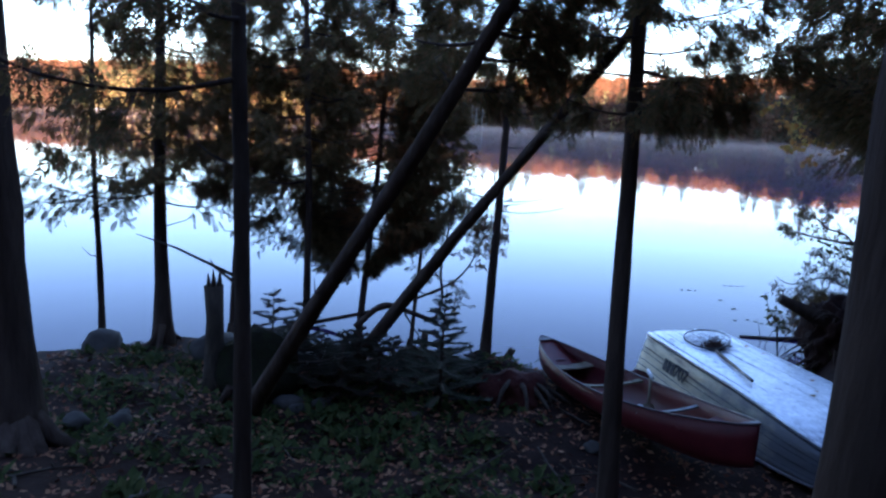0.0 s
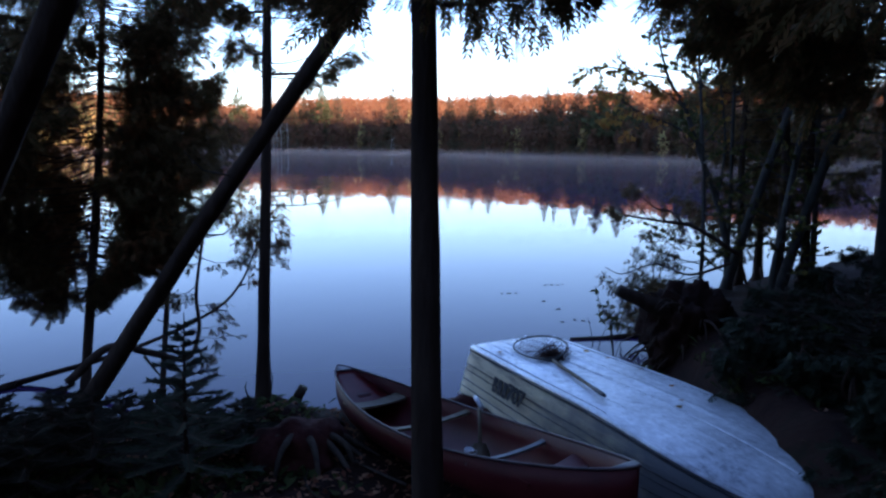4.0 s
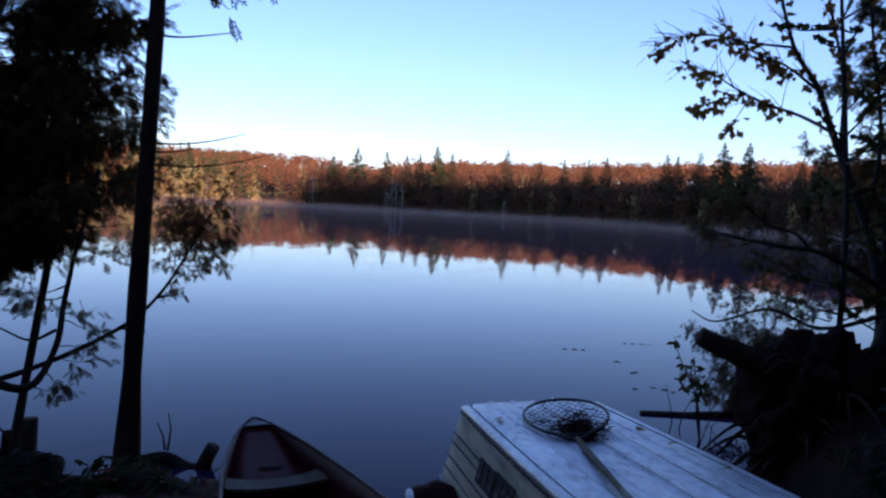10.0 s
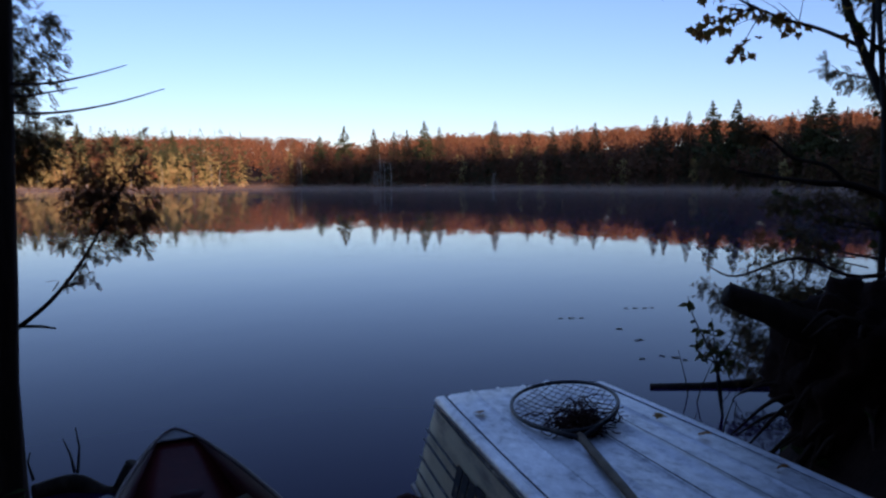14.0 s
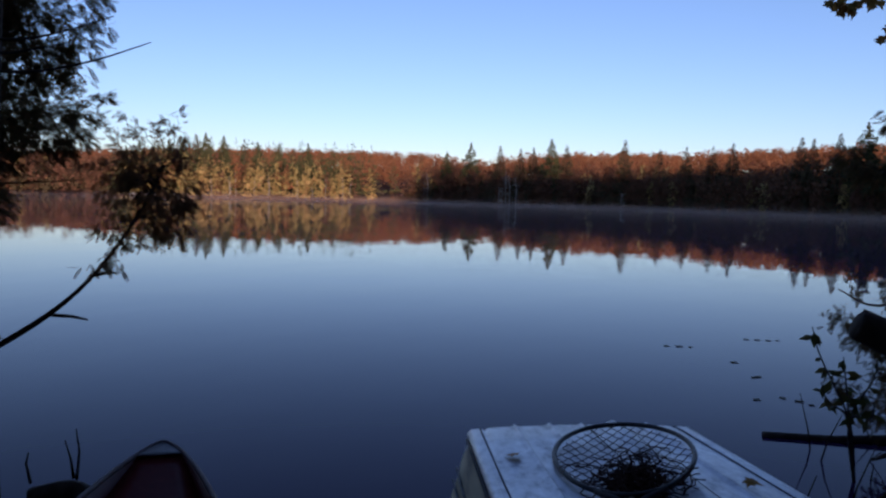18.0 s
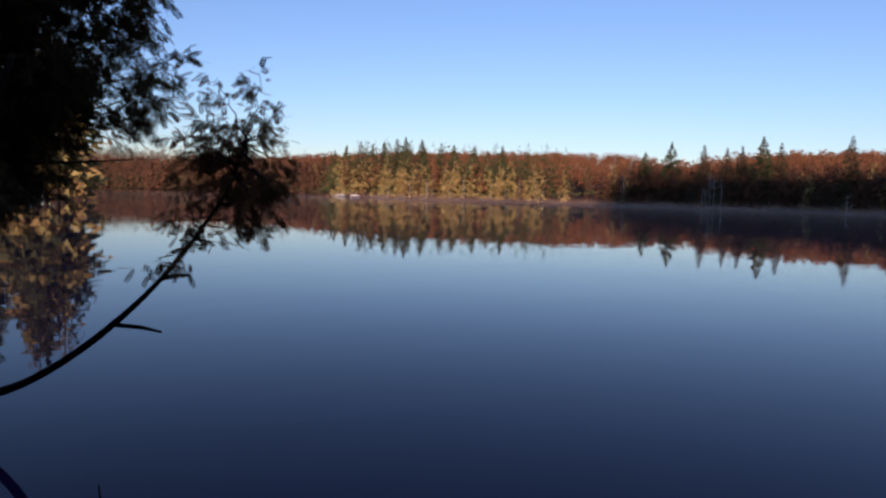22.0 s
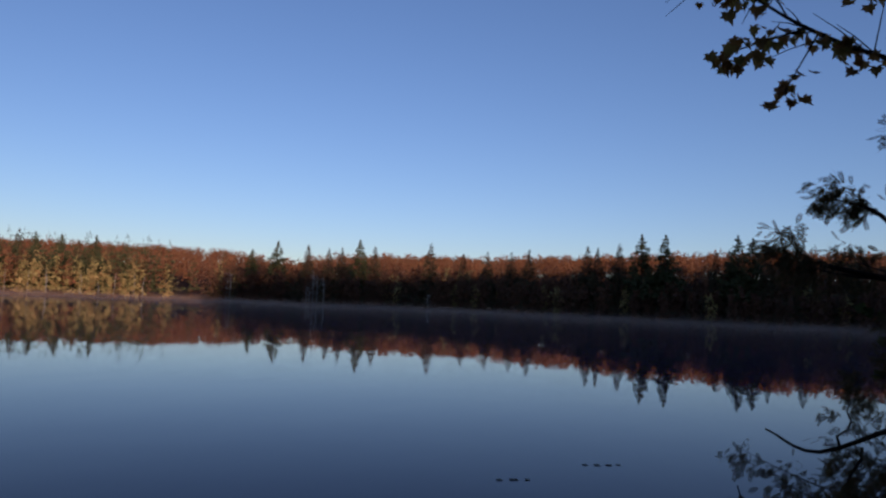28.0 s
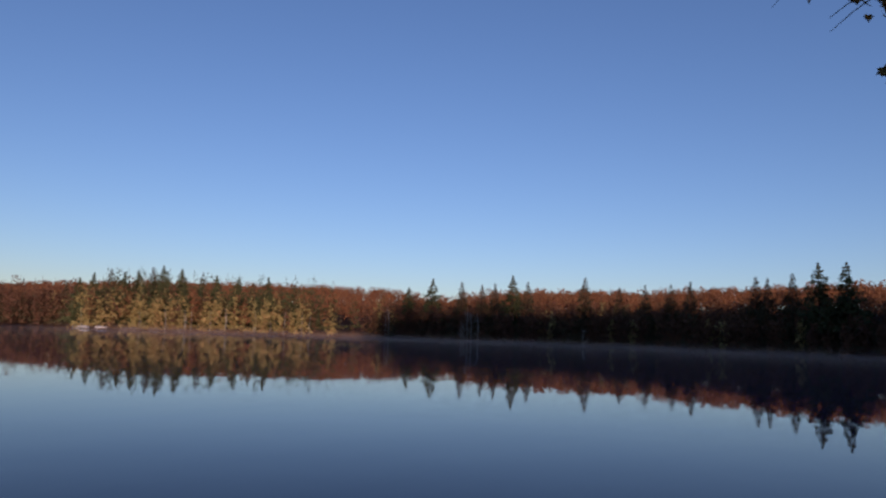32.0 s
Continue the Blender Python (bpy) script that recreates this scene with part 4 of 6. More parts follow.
    for x, y, h in ((0.9, 4.3, 8.5), (5.2, 9.2, 8.0), (5.0, 10.6, 7.5), (6.4, 11.6, 8.0)):
        cedar("cedar_tree", "tall cedar with hanging boughs on the slope", (x, y, gz(x, y)), (x + rand(-0.3, 0.3), y + 0.2, h), 0.07, rng, start=0.4, count=16, reach=1.7, leaf=1.2, group=G, dead=4)


def curved_limb():
    """Fallen cedar over the water: its trunk lies low and sends shoots up."""
    rng = np.random.default_rng(31)
    t = thing("fallen_cedar", "fallen cedar trunk curving low over the water with living shoots", "tree", "", (-1.7, 12.0, 0.0))
    o = Vector((-1.7, 12.0, 0.0))
    crown = Geo()

    def limb(pts, r0, r1, name="branch"):
        line = [p - o for p in bezier(pts, 6)]
        part(name, Geo().tube(line, list(r1 + (r0 - r1) * (1 - np.linspace(0, 1, len(line))) ** 1.5), 9, 0.2), BARK, t)
        return line

    a = limb([(-2.95, 11.9, 0.1), (-2.9, 12.6, 0.02), (-2.6, 13.05, 0.05), (-1.85, 13.2, 0.26), (-1.16, 13.2, 0.535), (-0.6, 13.22, 0.84), (-0.38, 13.36, 1.1), (-0.27, 13.58, 1.45), (-0.12, 13.6, 1.72)], 0.046, 0.007, "trunk")
    c = limb([(-1.3, 11.6, 0.55), (-1.0, 11.75, 0.82), (-0.72, 11.95, 0.72), (-0.47, 12.11, 0.63), (-0.43, 12.3, 0.85), (-0.52, 12.48, 1.13), (-0.5, 12.57, 1.5), (-0.45, 12.7, 2.0)], 0.04, 0.012)
    limb([(-0.47, 12.35, 0.95), (-0.62, 12.3, 0.88), (-0.8, 12.25, 0.95)], 0.012, 0.006)
    limb([(-0.78, 11.92, 0.7), (-0.68, 12.0, 0.5), (-0.55, 12.1, 0.28)], 0.014, 0.006)
    for (p, q) in (((-0.41, 13.33, 1.05), (-0.35, 13.45, 1.06)), ((-0.66, 13.22, 0.81), (-0.55, 13.42, 0.76))):
        part("dead_twig", Geo().tube([Vector(p) - o, Vector(p).lerp(Vector(q), 0.6) + Vector((0, 0, 0.008)) - o, Vector(q) - o], [0.012, 0.01, 0.006], 6), DEADWOOD, t)
    # leafy ends of the long shoot
    rust = Geo()
    for k in range(26):
        f = 0.8 + 0.2 * k / 25
        p, d = along(a, f)
        h = Vector((rng.uniform(-0.7, 1.0), rng.uniform(-0.5, 0.5), rng.uniform(-0.35, 0.5)))
        bough(t, rust, p, h, rng.uniform(0.12, 0.36), 0.005, rng, 0.32, 0.3, spray=0.058, lift=0.05, name="side_shoot")
    for k in range(13):
        p, d = along(a, rng.uniform(0.86, 1.0))
        h = Vector((rng.uniform(-1.0, 0.4), rng.uniform(-0.4, 0.4), rng.uniform(0.15, 0.9)))
        bough(t, rust, p, h, rng.uniform(0.25, 0.5), 0.005, rng, 0.4, 0.35, spray=0.06, lift=0.05, name="side_shoot")
    part("rusty_foliage", rust, RUST_LEAF, t, smooth=False)
    for k in range(7):
        p, d = along(c, rng.uniform(0.72, 1.0))
        bough(t, crown, p, (rng.normal(), rng.normal(), 0.0), rng.uniform(0.2, 0.5), 0.006, rng, 0.5, 0.4, spray=0.07)
    for f, h, l in ((0.45, (0.5, 0.5, -0.3), 0.16), (0.55, (0.9, 0.2, -0.1), 0.3), (0.58, (0.8, 0.5, 0.1), 0.26), (0.5, (0.6, 0.3, -0.6), 0.18), (0.66, (1, 0.2, -0.2), 0.32), (0.68, (1, 0.1, 0.1), 0.24)):
        p, d = along(c, f)
        bough(t, crown, p, h, l, 0.005, rng, 0.3, 0.4, spray=0.06)
    part("crown", crown, CEDAR_LEAF, t, smooth=False)


def maple_leaf_mesh(size, name="leaf"):
    """A lobed leaf, slightly cupped."""
    lobes = [(0, 0), (0.16, -0.1), (0.36, -0.12), (0.3, 0.06), (0.56, 0.2), (0.34, 0.3), (0.3, 0.52), (0.16, 0.5), (0, 0.92)]
    pts = lobes + [(-x, y) for x, y in lobes[-2:0:-1]]
    v = [(x * size, y * size, -0.35 * size * (x * x + 0.3 * y * y)) for x, y in pts] + [(0, 0.3 * size, 0.02 * size)]
    n = len(pts)
    return Geo().add(v, [(i, (i + 1) % n, n) for i in range(n)]).mesh(name, MAPLE_LEAF, False)


def right_bank_trees():
    rng = np.random.default_rng(41)
    # young maple hanging over the water
    o = Vector((5.45, 15.4, gz(5.45, 15.4)))
    t = thing("maple_tree", "young maple leaning over the water with sparse brown leaves", "tree", "", o)
    leaves = [maple_leaf_mesh(s) for s in (0.065, 0.078, 0.09)]

    bearer = {}

    def limb(pts, r0, r1, sides=8):
        line = [p - o for p in bezier(pts, 5)]
        bearer[id(line)] = part("branch", Geo().tube(line, list(np.linspace(r0, r1, len(line))), sides, 0.12), BARK_GREY, t)
        return line

    def leaf_at(p, holder, k=1.0):
        ob = part("leaf", random.choice(leaves), None, holder)
        ob.location = p + Vector((rng.normal(0, 0.012), rng.normal(0, 0.02), -0.03))
        ob.rotation_euler = (radians(rng.uniform(-150, -60)), radians(rng.uniform(-40, 40)), rng.uniform(-0.9, 0.9))
        ob.scale = (k, k, k)

    main = [p - o for p in bezier([(5.45, 15.4, o.z - 0.2), (5.38, 15.4, 1.25), (5.28, 15.4, 1.66), (5.15, 15.4, 2.04), (4.89, 15.4, 2.66), (4.72, 15.4, 3.1), (4.5, 15.4, 3.45), (4.3, 15.4, 4.1)], 6)]
    bearer[id(main)] = part("trunk", Geo().tube(main, list(np.linspace(0.055, 0.012, len(main))), 10, 0.12), BARK_GREY, t)
    low = limb([(4.87, 15.45, 2.72), (4.62, 15.5, 2.86), (4.33, 15.5, 2.96), (4.08, 15.5, 3.08), (3.85, 15.5, 3.22), (3.55, 15.5, 3.34)], 0.017, 0.004, 6)
    hang = limb([(4.18, 15.5, 3.02), (4.1, 15.5, 2.87), (4.02, 15.5, 2.72)], 0.006, 0.002, 5)
    side = limb([(4.12, 15.5, 3.05), (3.9, 15.5, 2.98), (3.68, 15.5, 2.9)], 0.007, 0.003, 5)
    up1 = limb([(4.72, 15.4, 3.08), (4.45, 15.45, 3.3), (4.15, 15.5, 3.45), (3.85, 15.55, 3.75)], 0.014, 0.004, 6)
    up2 = limb([(4.95, 15.4, 2.55), (4.9, 15.3, 3.1), (4.75, 15.25, 3.7), (4.55, 15.2, 4.3)], 0.02, 0.005, 6)
    up3 = limb([(5.2, 15.4, 1.9), (5.2, 15.2, 2.6), (5.05, 15.1, 3.4), (4.9, 15.0, 4.2)], 0.022, 0.006, 6)
    up4 = limb([(4.5, 15.4, 3.45), (4.15, 15.45, 3.5), (3.8, 15.5, 3.58), (3.45, 15.5, 3.55), (3.3, 15.5, 3.45)], 0.012, 0.003, 6)
    for line, n, f0 in ((low, 60, 0.25), (side, 34, 0.3), (hang, 18, 0.5), (up1, 70, 0.2), (up2, 50, 0.3), (up3, 50, 0.3), (up4, 64, 0.2), (main, 44, 0.55)):
        for k in range(n):
            p, d = along(line, rng.uniform(f0, 1.0))
            leaf_at(p + Vector((rng.normal(0, 0.035), rng.normal(0, 0.04), rng.normal(-0.01, 0.04))), bearer[id(line)], rng.uniform(0.7, 1.15))
    for line, n in ((low, 26), (up1, 26), (up2, 20), (up3, 20), (up4, 24), (main, 34)):
        for k in range(n):
            p, d = along(line, rng.uniform(0.3, 0.98))
            h = (d + Vector((rng.normal(0, 0.7), rng.normal(0, 0.5), rng.normal(0.1, 0.6)))).normalized() * rng.uniform(0.1, 0.38)
            part("twig", Geo().tube([p, p + h * 0.55 + Vector((0, 0, 0.01)), p + h], [0.0045, 0.003, 0.0015], 4), BARK_GREY, bearer[id(line)])
    # stems of the thicket
    G = "stems on the bank"
    for b, m, tp, r in (((5.2, 15.3, 0.6), (5.6, 15.1, 2.0), (6.3, 14.9, 4.6), 0.075), ((5.85, 15.2, 0.6), (6.25, 15.0, 2.1), (6.95, 14.8, 4.8), 0.08), ((5.45, 15.6, 0.5), (5.4, 15.5, 2.0), (5.25, 15.3, 4.6), 0.035), ((4.95, 15.0, 0.7), (4.9, 14.95, 2.0), (4.7, 14.9, 3.9), 0.03), ((5.6, 14.6, 0.8), (5.75, 14.5, 2.2), (6.1, 14.4, 5.0), 0.05), ((7.15, 15.0, 0.7), (7.1, 15.0, 2.5), (6.8, 15.0, 6.0), 0.12), ((6.5, 15.4, 0.6), (6.4, 15.3, 2.0), (6.2, 15.2, 4.6), 0.045)):
        st = thing("alder_stem", "dark slanting alder stem in the bank thicket", "tree", G, b)
        line = bezier([Vector(b) - Vector(b) + Vector((0, 0, -0.4)), Vector(m) - Vector(b), Vector(tp) - Vector(b)], 7)
        part("trunk", Geo().tube(line, list(np.linspace(r, r * 0.45, len(line))), 10, 0.15), BARK_GREY, st)
        lv = Geo()
        for k in range(26):
            p, d = along(line, rng.uniform(0.22, 1.0))
            h = Vector((rng.normal(), rng.normal(), rng.uniform(0.1, 0.9))).normalized() * rng.uniform(0.3, 0.75)
            part("twig", Geo().tube([p, p + h * 0.5 + Vector((0, 0, -0.03)), p + h], [0.011, 0.007, 0.003], 5), BARK_GREY, st)
            for j in range(17):
                c = p + h * rng.uniform(0.35, 1.1)
                q = np.array([[-.02, 0, 0], [0, -.03, .004], [.035, 0, 0], [0, .03, .004]]) * rng.uniform(0.7, 1.4)
                e = Euler((rng.uniform(0, 6), rng.uniform(0, 6), rng.uniform(0, 6))).to_matrix()
                lv.add([tuple(c + e @ Vector(z)) for z in q], [(0, 1, 2, 3)])
        part("leaves", lv, SHRUB_LEAF, st, smooth=False)
    # cedars of the bank
    G = "cedars on the bank"
    for x, y, h, r, st, n in ((6.0, 15.25, 6.5, 0.06, 0.3, 13), (7.2, 14.4, 7.5, 0.12, 0.3, 12), (7.9, 13.6, 8.0, 0.1, 0.27, 14), (7.0, 16.8, 6.0, 0.06, 0.3, 9), (6.5, 10.9, 7.0, 0.07, 0.3, 14), (6.2, 9.4, 7.0, 0.07, 0.3, 12), (7.6, 12.2, 7.5, 0.08, 0.28, 14), (9.0, 15.2, 8.0, 0.1, 0.25, 14), (8.2, 17.0, 7.0, 0.08, 0.26, 14), (7.6, 15.6, 6.0, 0.07, 0.3, 12), (5.75, 15.95, 6.0, 0.05, 0.16, 64), (6.2, 16.45, 7.0, 0.06, 0.12, 70), (6.5, 15.6, 7.0, 0.06, 0.2, 50)):
        cedar("cedar_tree", "dark cedar in the thicket on the bank", (x, y, gz(x, y)), (x - rand(0, 0.3), y + rand(-0.2, 0.3), h), r, rng, start=st, count=n, reach=0.78 if n > 45 else 1.0, leaf=1.1, group=G, dead=6, spray=0.085)
    # extra cedars, crowns kept above the view to cut sky light on the bank
    for x, y, h in ((6.4, 12.6, 9.0), (7.6, 10.6, 9.5), (5.9, 9.9, 9.0), (8.6, 12.6, 10.0), (6.6, 8.2, 9.5)):
        cedar("cedar_tree", "tall cedar added to shade the bank, its crown above the view", (x, y, gz(x, y)), (x - 0.2, y + 0.1, h), 0.09, rng, start=0.44, count=30, reach=2.4, leaf=1.5, group=G, dead=5, spray=0.15)
    # low firs added as dark cover where the bank lies in shade
    for x, y, h in ((5.0, 12.2, 0.35), (5.3, 11.2, 0.5), (5.0, 10.6, 0.55), (5.4, 10.0, 0.6), (5.9, 10.8, 0.6), (5.2, 9.4, 0.6), (5.7, 9.0, 0.7), (4.75, 10.1, 0.45), (4.7, 9.85, 0.4), (4.9, 9.3, 0.45), (5.1, 8.9, 0.5), (4.65, 9.4, 0.4), (5.4, 9.5, 0.5), (4.5, 11.75, 0.35), (4.66, 11.35, 0.35), (4.82, 10.95, 0.4), (4.98, 10.5, 0.4), (4.8, 11.8, 0.35), (5.2, 10.25, 0.5), (5.3, 13.5, 0.3), (5.7, 13.0, 0.3), (6.9, 14.0, 0.6), (7.3, 13.4, 0.7), (7.8, 14.6, 0.7), (6.6, 13.2, 0.45), (8.3, 13.8, 0.8), (6.3, 14.5, 0.35), (7.1, 15.2, 0.5)):
        cedar("young_fir", "small young fir added to darken the shaded bank", (x, y, gz(x, y)), (x, y + 0.1, gz(x, y) + h), 0.018, rng, start=0.06, count=12, reach=0.46, leaf=0.7, group="young firs on the bank", dead=0, spray=0.09, foliage=FIR_LEAF)
    # low bough reaching out over the lake
    o = Vector((5.3, 14.7, 1.3))
    t = thing("cedar_bough", "low crooked cedar bough reaching out over the lake", "tree branch", "", o)
    crown = Geo()
    for line, r0, r1 in (([(5.3, 14.7, 1.3), (4.73, 14.7, 1.64), (4.41, 14.7, 1.69), (4.12, 14.7, 1.73), (3.86, 14.7, 1.78)], 0.03, 0.008), ([(4.6, 14.7, 1.66), (4.47, 14.7, 1.8), (4.25, 14.7, 1.86), (4.11, 14.7, 1.98), (4.03, 14.7, 2.02)], 0.016, 0.006), ([(5.2, 14.7, 1.2), (4.73, 14.75, 1.04), (4.33, 14.8, 1.16), (3.93, 14.82, 1.02), (3.72, 14.83, 1.1)], 0.02, 0.004)):
        q = [p - o for p in bezier(line, 5)]
        part("branch", Geo().tube(q, list(np.linspace(r0, r1, len(q))), 7, 0.15), BARK, t)
    for s, h, l, n in (((4.12, 14.7, 1.73), (-0.7, 0.2, 0.1), 0.42, 1.1), ((3.95, 14.7, 1.76), (-0.6, -0.3, 0.15), 0.3, 1.0), ((4.2, 14.7, 1.72), (-0.2, 0.6, 0.2), 0.3, 0.9), ((4.11, 14.7, 1.98), (-0.3, 0.2, 0.3), 0.16, 0.8), ((4.05, 14.7, 2.02), (-0.6, 0.0, 0.1), 0.14, 0.7), ((4.3, 14.7, 1.7), (-0.3, -0.3, -0.3), 0.35, 0.8), ((4.1, 14.82, 1.05), (-0.2, 0.1, -0.5), 0.35, 1.0), ((4.3, 14.8, 1.12), (0.1, 0.2, -0.6), 0.4, 1.1), ((4.0, 14.82, 1.03), (0.3, 0.3, 0.5), 0.3, 0.8), ((4.5, 14.8, 1.1), (0, 0.3, 0.5), 0.45, 1.1), ((4.4, 14.8, 1.1), (-0.2, 0.2, -0.8), 0.5, 1.0), ((4.7, 14.8, 1.05), (-0.4, 0.3, -0.4), 0.6, 1.6), ((4.6, 14.85, 1.1), (-0.3, -0.2, -0.6), 0.5, 1.5), ((4.8, 14.8, 1.1), (-0.5, 0.5, 0.2), 0.6, 1.6), ((4.9, 14.9, 1.2), (-0.6, 0.3, -0.1), 0.7, 1.8), ((4.9, 14.9, 1.0), (-0.3, 0.2, -0.5), 0.6, 1.8), ((5.0, 14.9, 1.3), (-0.4, 0.2, 0.3), 0.7, 1.8)):
        bough(t, crown, Vector(s) - o, h, l, 0.007, rng, n * 1.5, 0.2, spray=0.046, name="side_branch")
    for k in range(34):
        s = Vector((rng.uniform(4.5, 5.0), rng.uniform(14.3, 15.2), rng.uniform(0.35, 1.15)))
        l = rng.uniform(0.4, 0.95)
        h = Vector((-1, rng.uniform(-0.2, 0.6), rng.uniform(-0.5, 0.15))).normalized()
        if (s + h * l).z < 0.08:
            h.z = 0.0
        bough(t, crown, s - o, h, l, 0.008, rng, 1.8 if k % 3 else 0.12, 0.2, spray=0.05, name="side_branch")
    part("crown", crown, CEDAR_LEAF, t, smooth=False)


near_trees()
curved_limb()
right_bank_trees()


# ---- boats ----
def hull_grid(stations, ring):
    """Verts and faces of a skin lofted over stations; ring(s) gives one row of points."""
    rows = [ring(s) for s in stations]
    n = len(rows[0])
    v = [p for r in rows for p in r]
    f = [(i * n + k, i * n + k + 1, (i + 1) * n + k + 1, (i + 1) * n + k) for i in range(len(rows) - 1) for k in range(n - 1)]
    return v, f


def thick(v, f, d):
    """A skin given thickness d, along its vertex normals, with a rim."""
    bm = bmesh.new()
    vs = [bm.verts.new(p) for p in v]
    for q in f:
        if len({tuple(round(c, 5) for c in v[i]) for i in q}) > 2:
            bm.faces.new([vs[i] for i in q])
    bmesh.ops.remove_doubles(bm, verts=bm.verts[:], dist=0.0005)
    bmesh.ops.recalc_face_normals(bm, faces=bm.faces[:])
    bmesh.ops.solidify(bm, geom=bm.faces[:], thickness=d)
    bm.verts.index_update()
    g = Geo().add([tuple(x.co) for x in bm.verts], [tuple(x.index for x in q.verts) for q in bm.faces])
    bm.free()
    return g


def text_mesh(body, size, name, mat, extrude=0.002, shear=0.0):
    cu = bpy.data.curves.new(name, "FONT")
    cu.body, cu.size, cu.extrude, cu.align_x, cu.align_y, cu.shear = body, size, extrude, "CENTER", "CENTER", shear
    cu.offset = 0.006
    tmp = bpy.data.objects.new(name, cu)
    me = bpy.data.meshes.new_from_object(tmp)
    bpy.data.objects.remove(tmp)
    me.materials.append(mat)
    me.name = name
    return me


BOAT_L = 4.0
BOAT = Matrix.Translation((2.535, 13.28, 0.0)) @ Matrix.Rotation(math.atan2(-0.88, 0.47), 4, "Z")   # x runs from transom to bow


def boat_half(s):
    """Half-widths of the bottom and of the gunwale, and their heights, at s metres from the transom (hull upside down)."""
    f = s / BOAT_L
    nose = max(0.0, (f - 0.5) / 0.5)
    b = 0.5 * (1 + 0.12 * math.sin(min(f, 0.5) * math.pi)) * (1 - nose ** 3.7)
    w = 0.62 * (1 + 0.08 * math.sin(min(f, 0.6) * math.pi)) * (1 - nose ** 3.9)
    rise = 0.035 * s
    return b, w, 0.56 + rise - 0.1 * nose - 0.2 * nose ** 2.6, 0.08 + rise * 0.9 + 0.1 * nose ** 2


def boat_crown(s):
    """Rise of the bottom from its edge to its middle."""
    return 0.014 + 0.1 * max(0.0, s / BOAT_L - 0.5) / 0.5


def boat_ring(s, side):
    b, w, zt, zg = boat_half(s)
    out = [(s, side * w, zg)]
    for u, bulge in ((0.14, 0.026), (0.34, 0.0), (0.44, 0.028), (0.64, 0.0), (0.74, 0.026), (0.92, 0.0)):
        out.append((s, side * (w + (b - w) * u + bulge * min(1.0, b / 0.3) * min(1.0, 0.15 + s / 0.5)), zg + (zt - 0.03 - zg) * u))
    out.append((s, side * b, zt - 0.03))
    return out


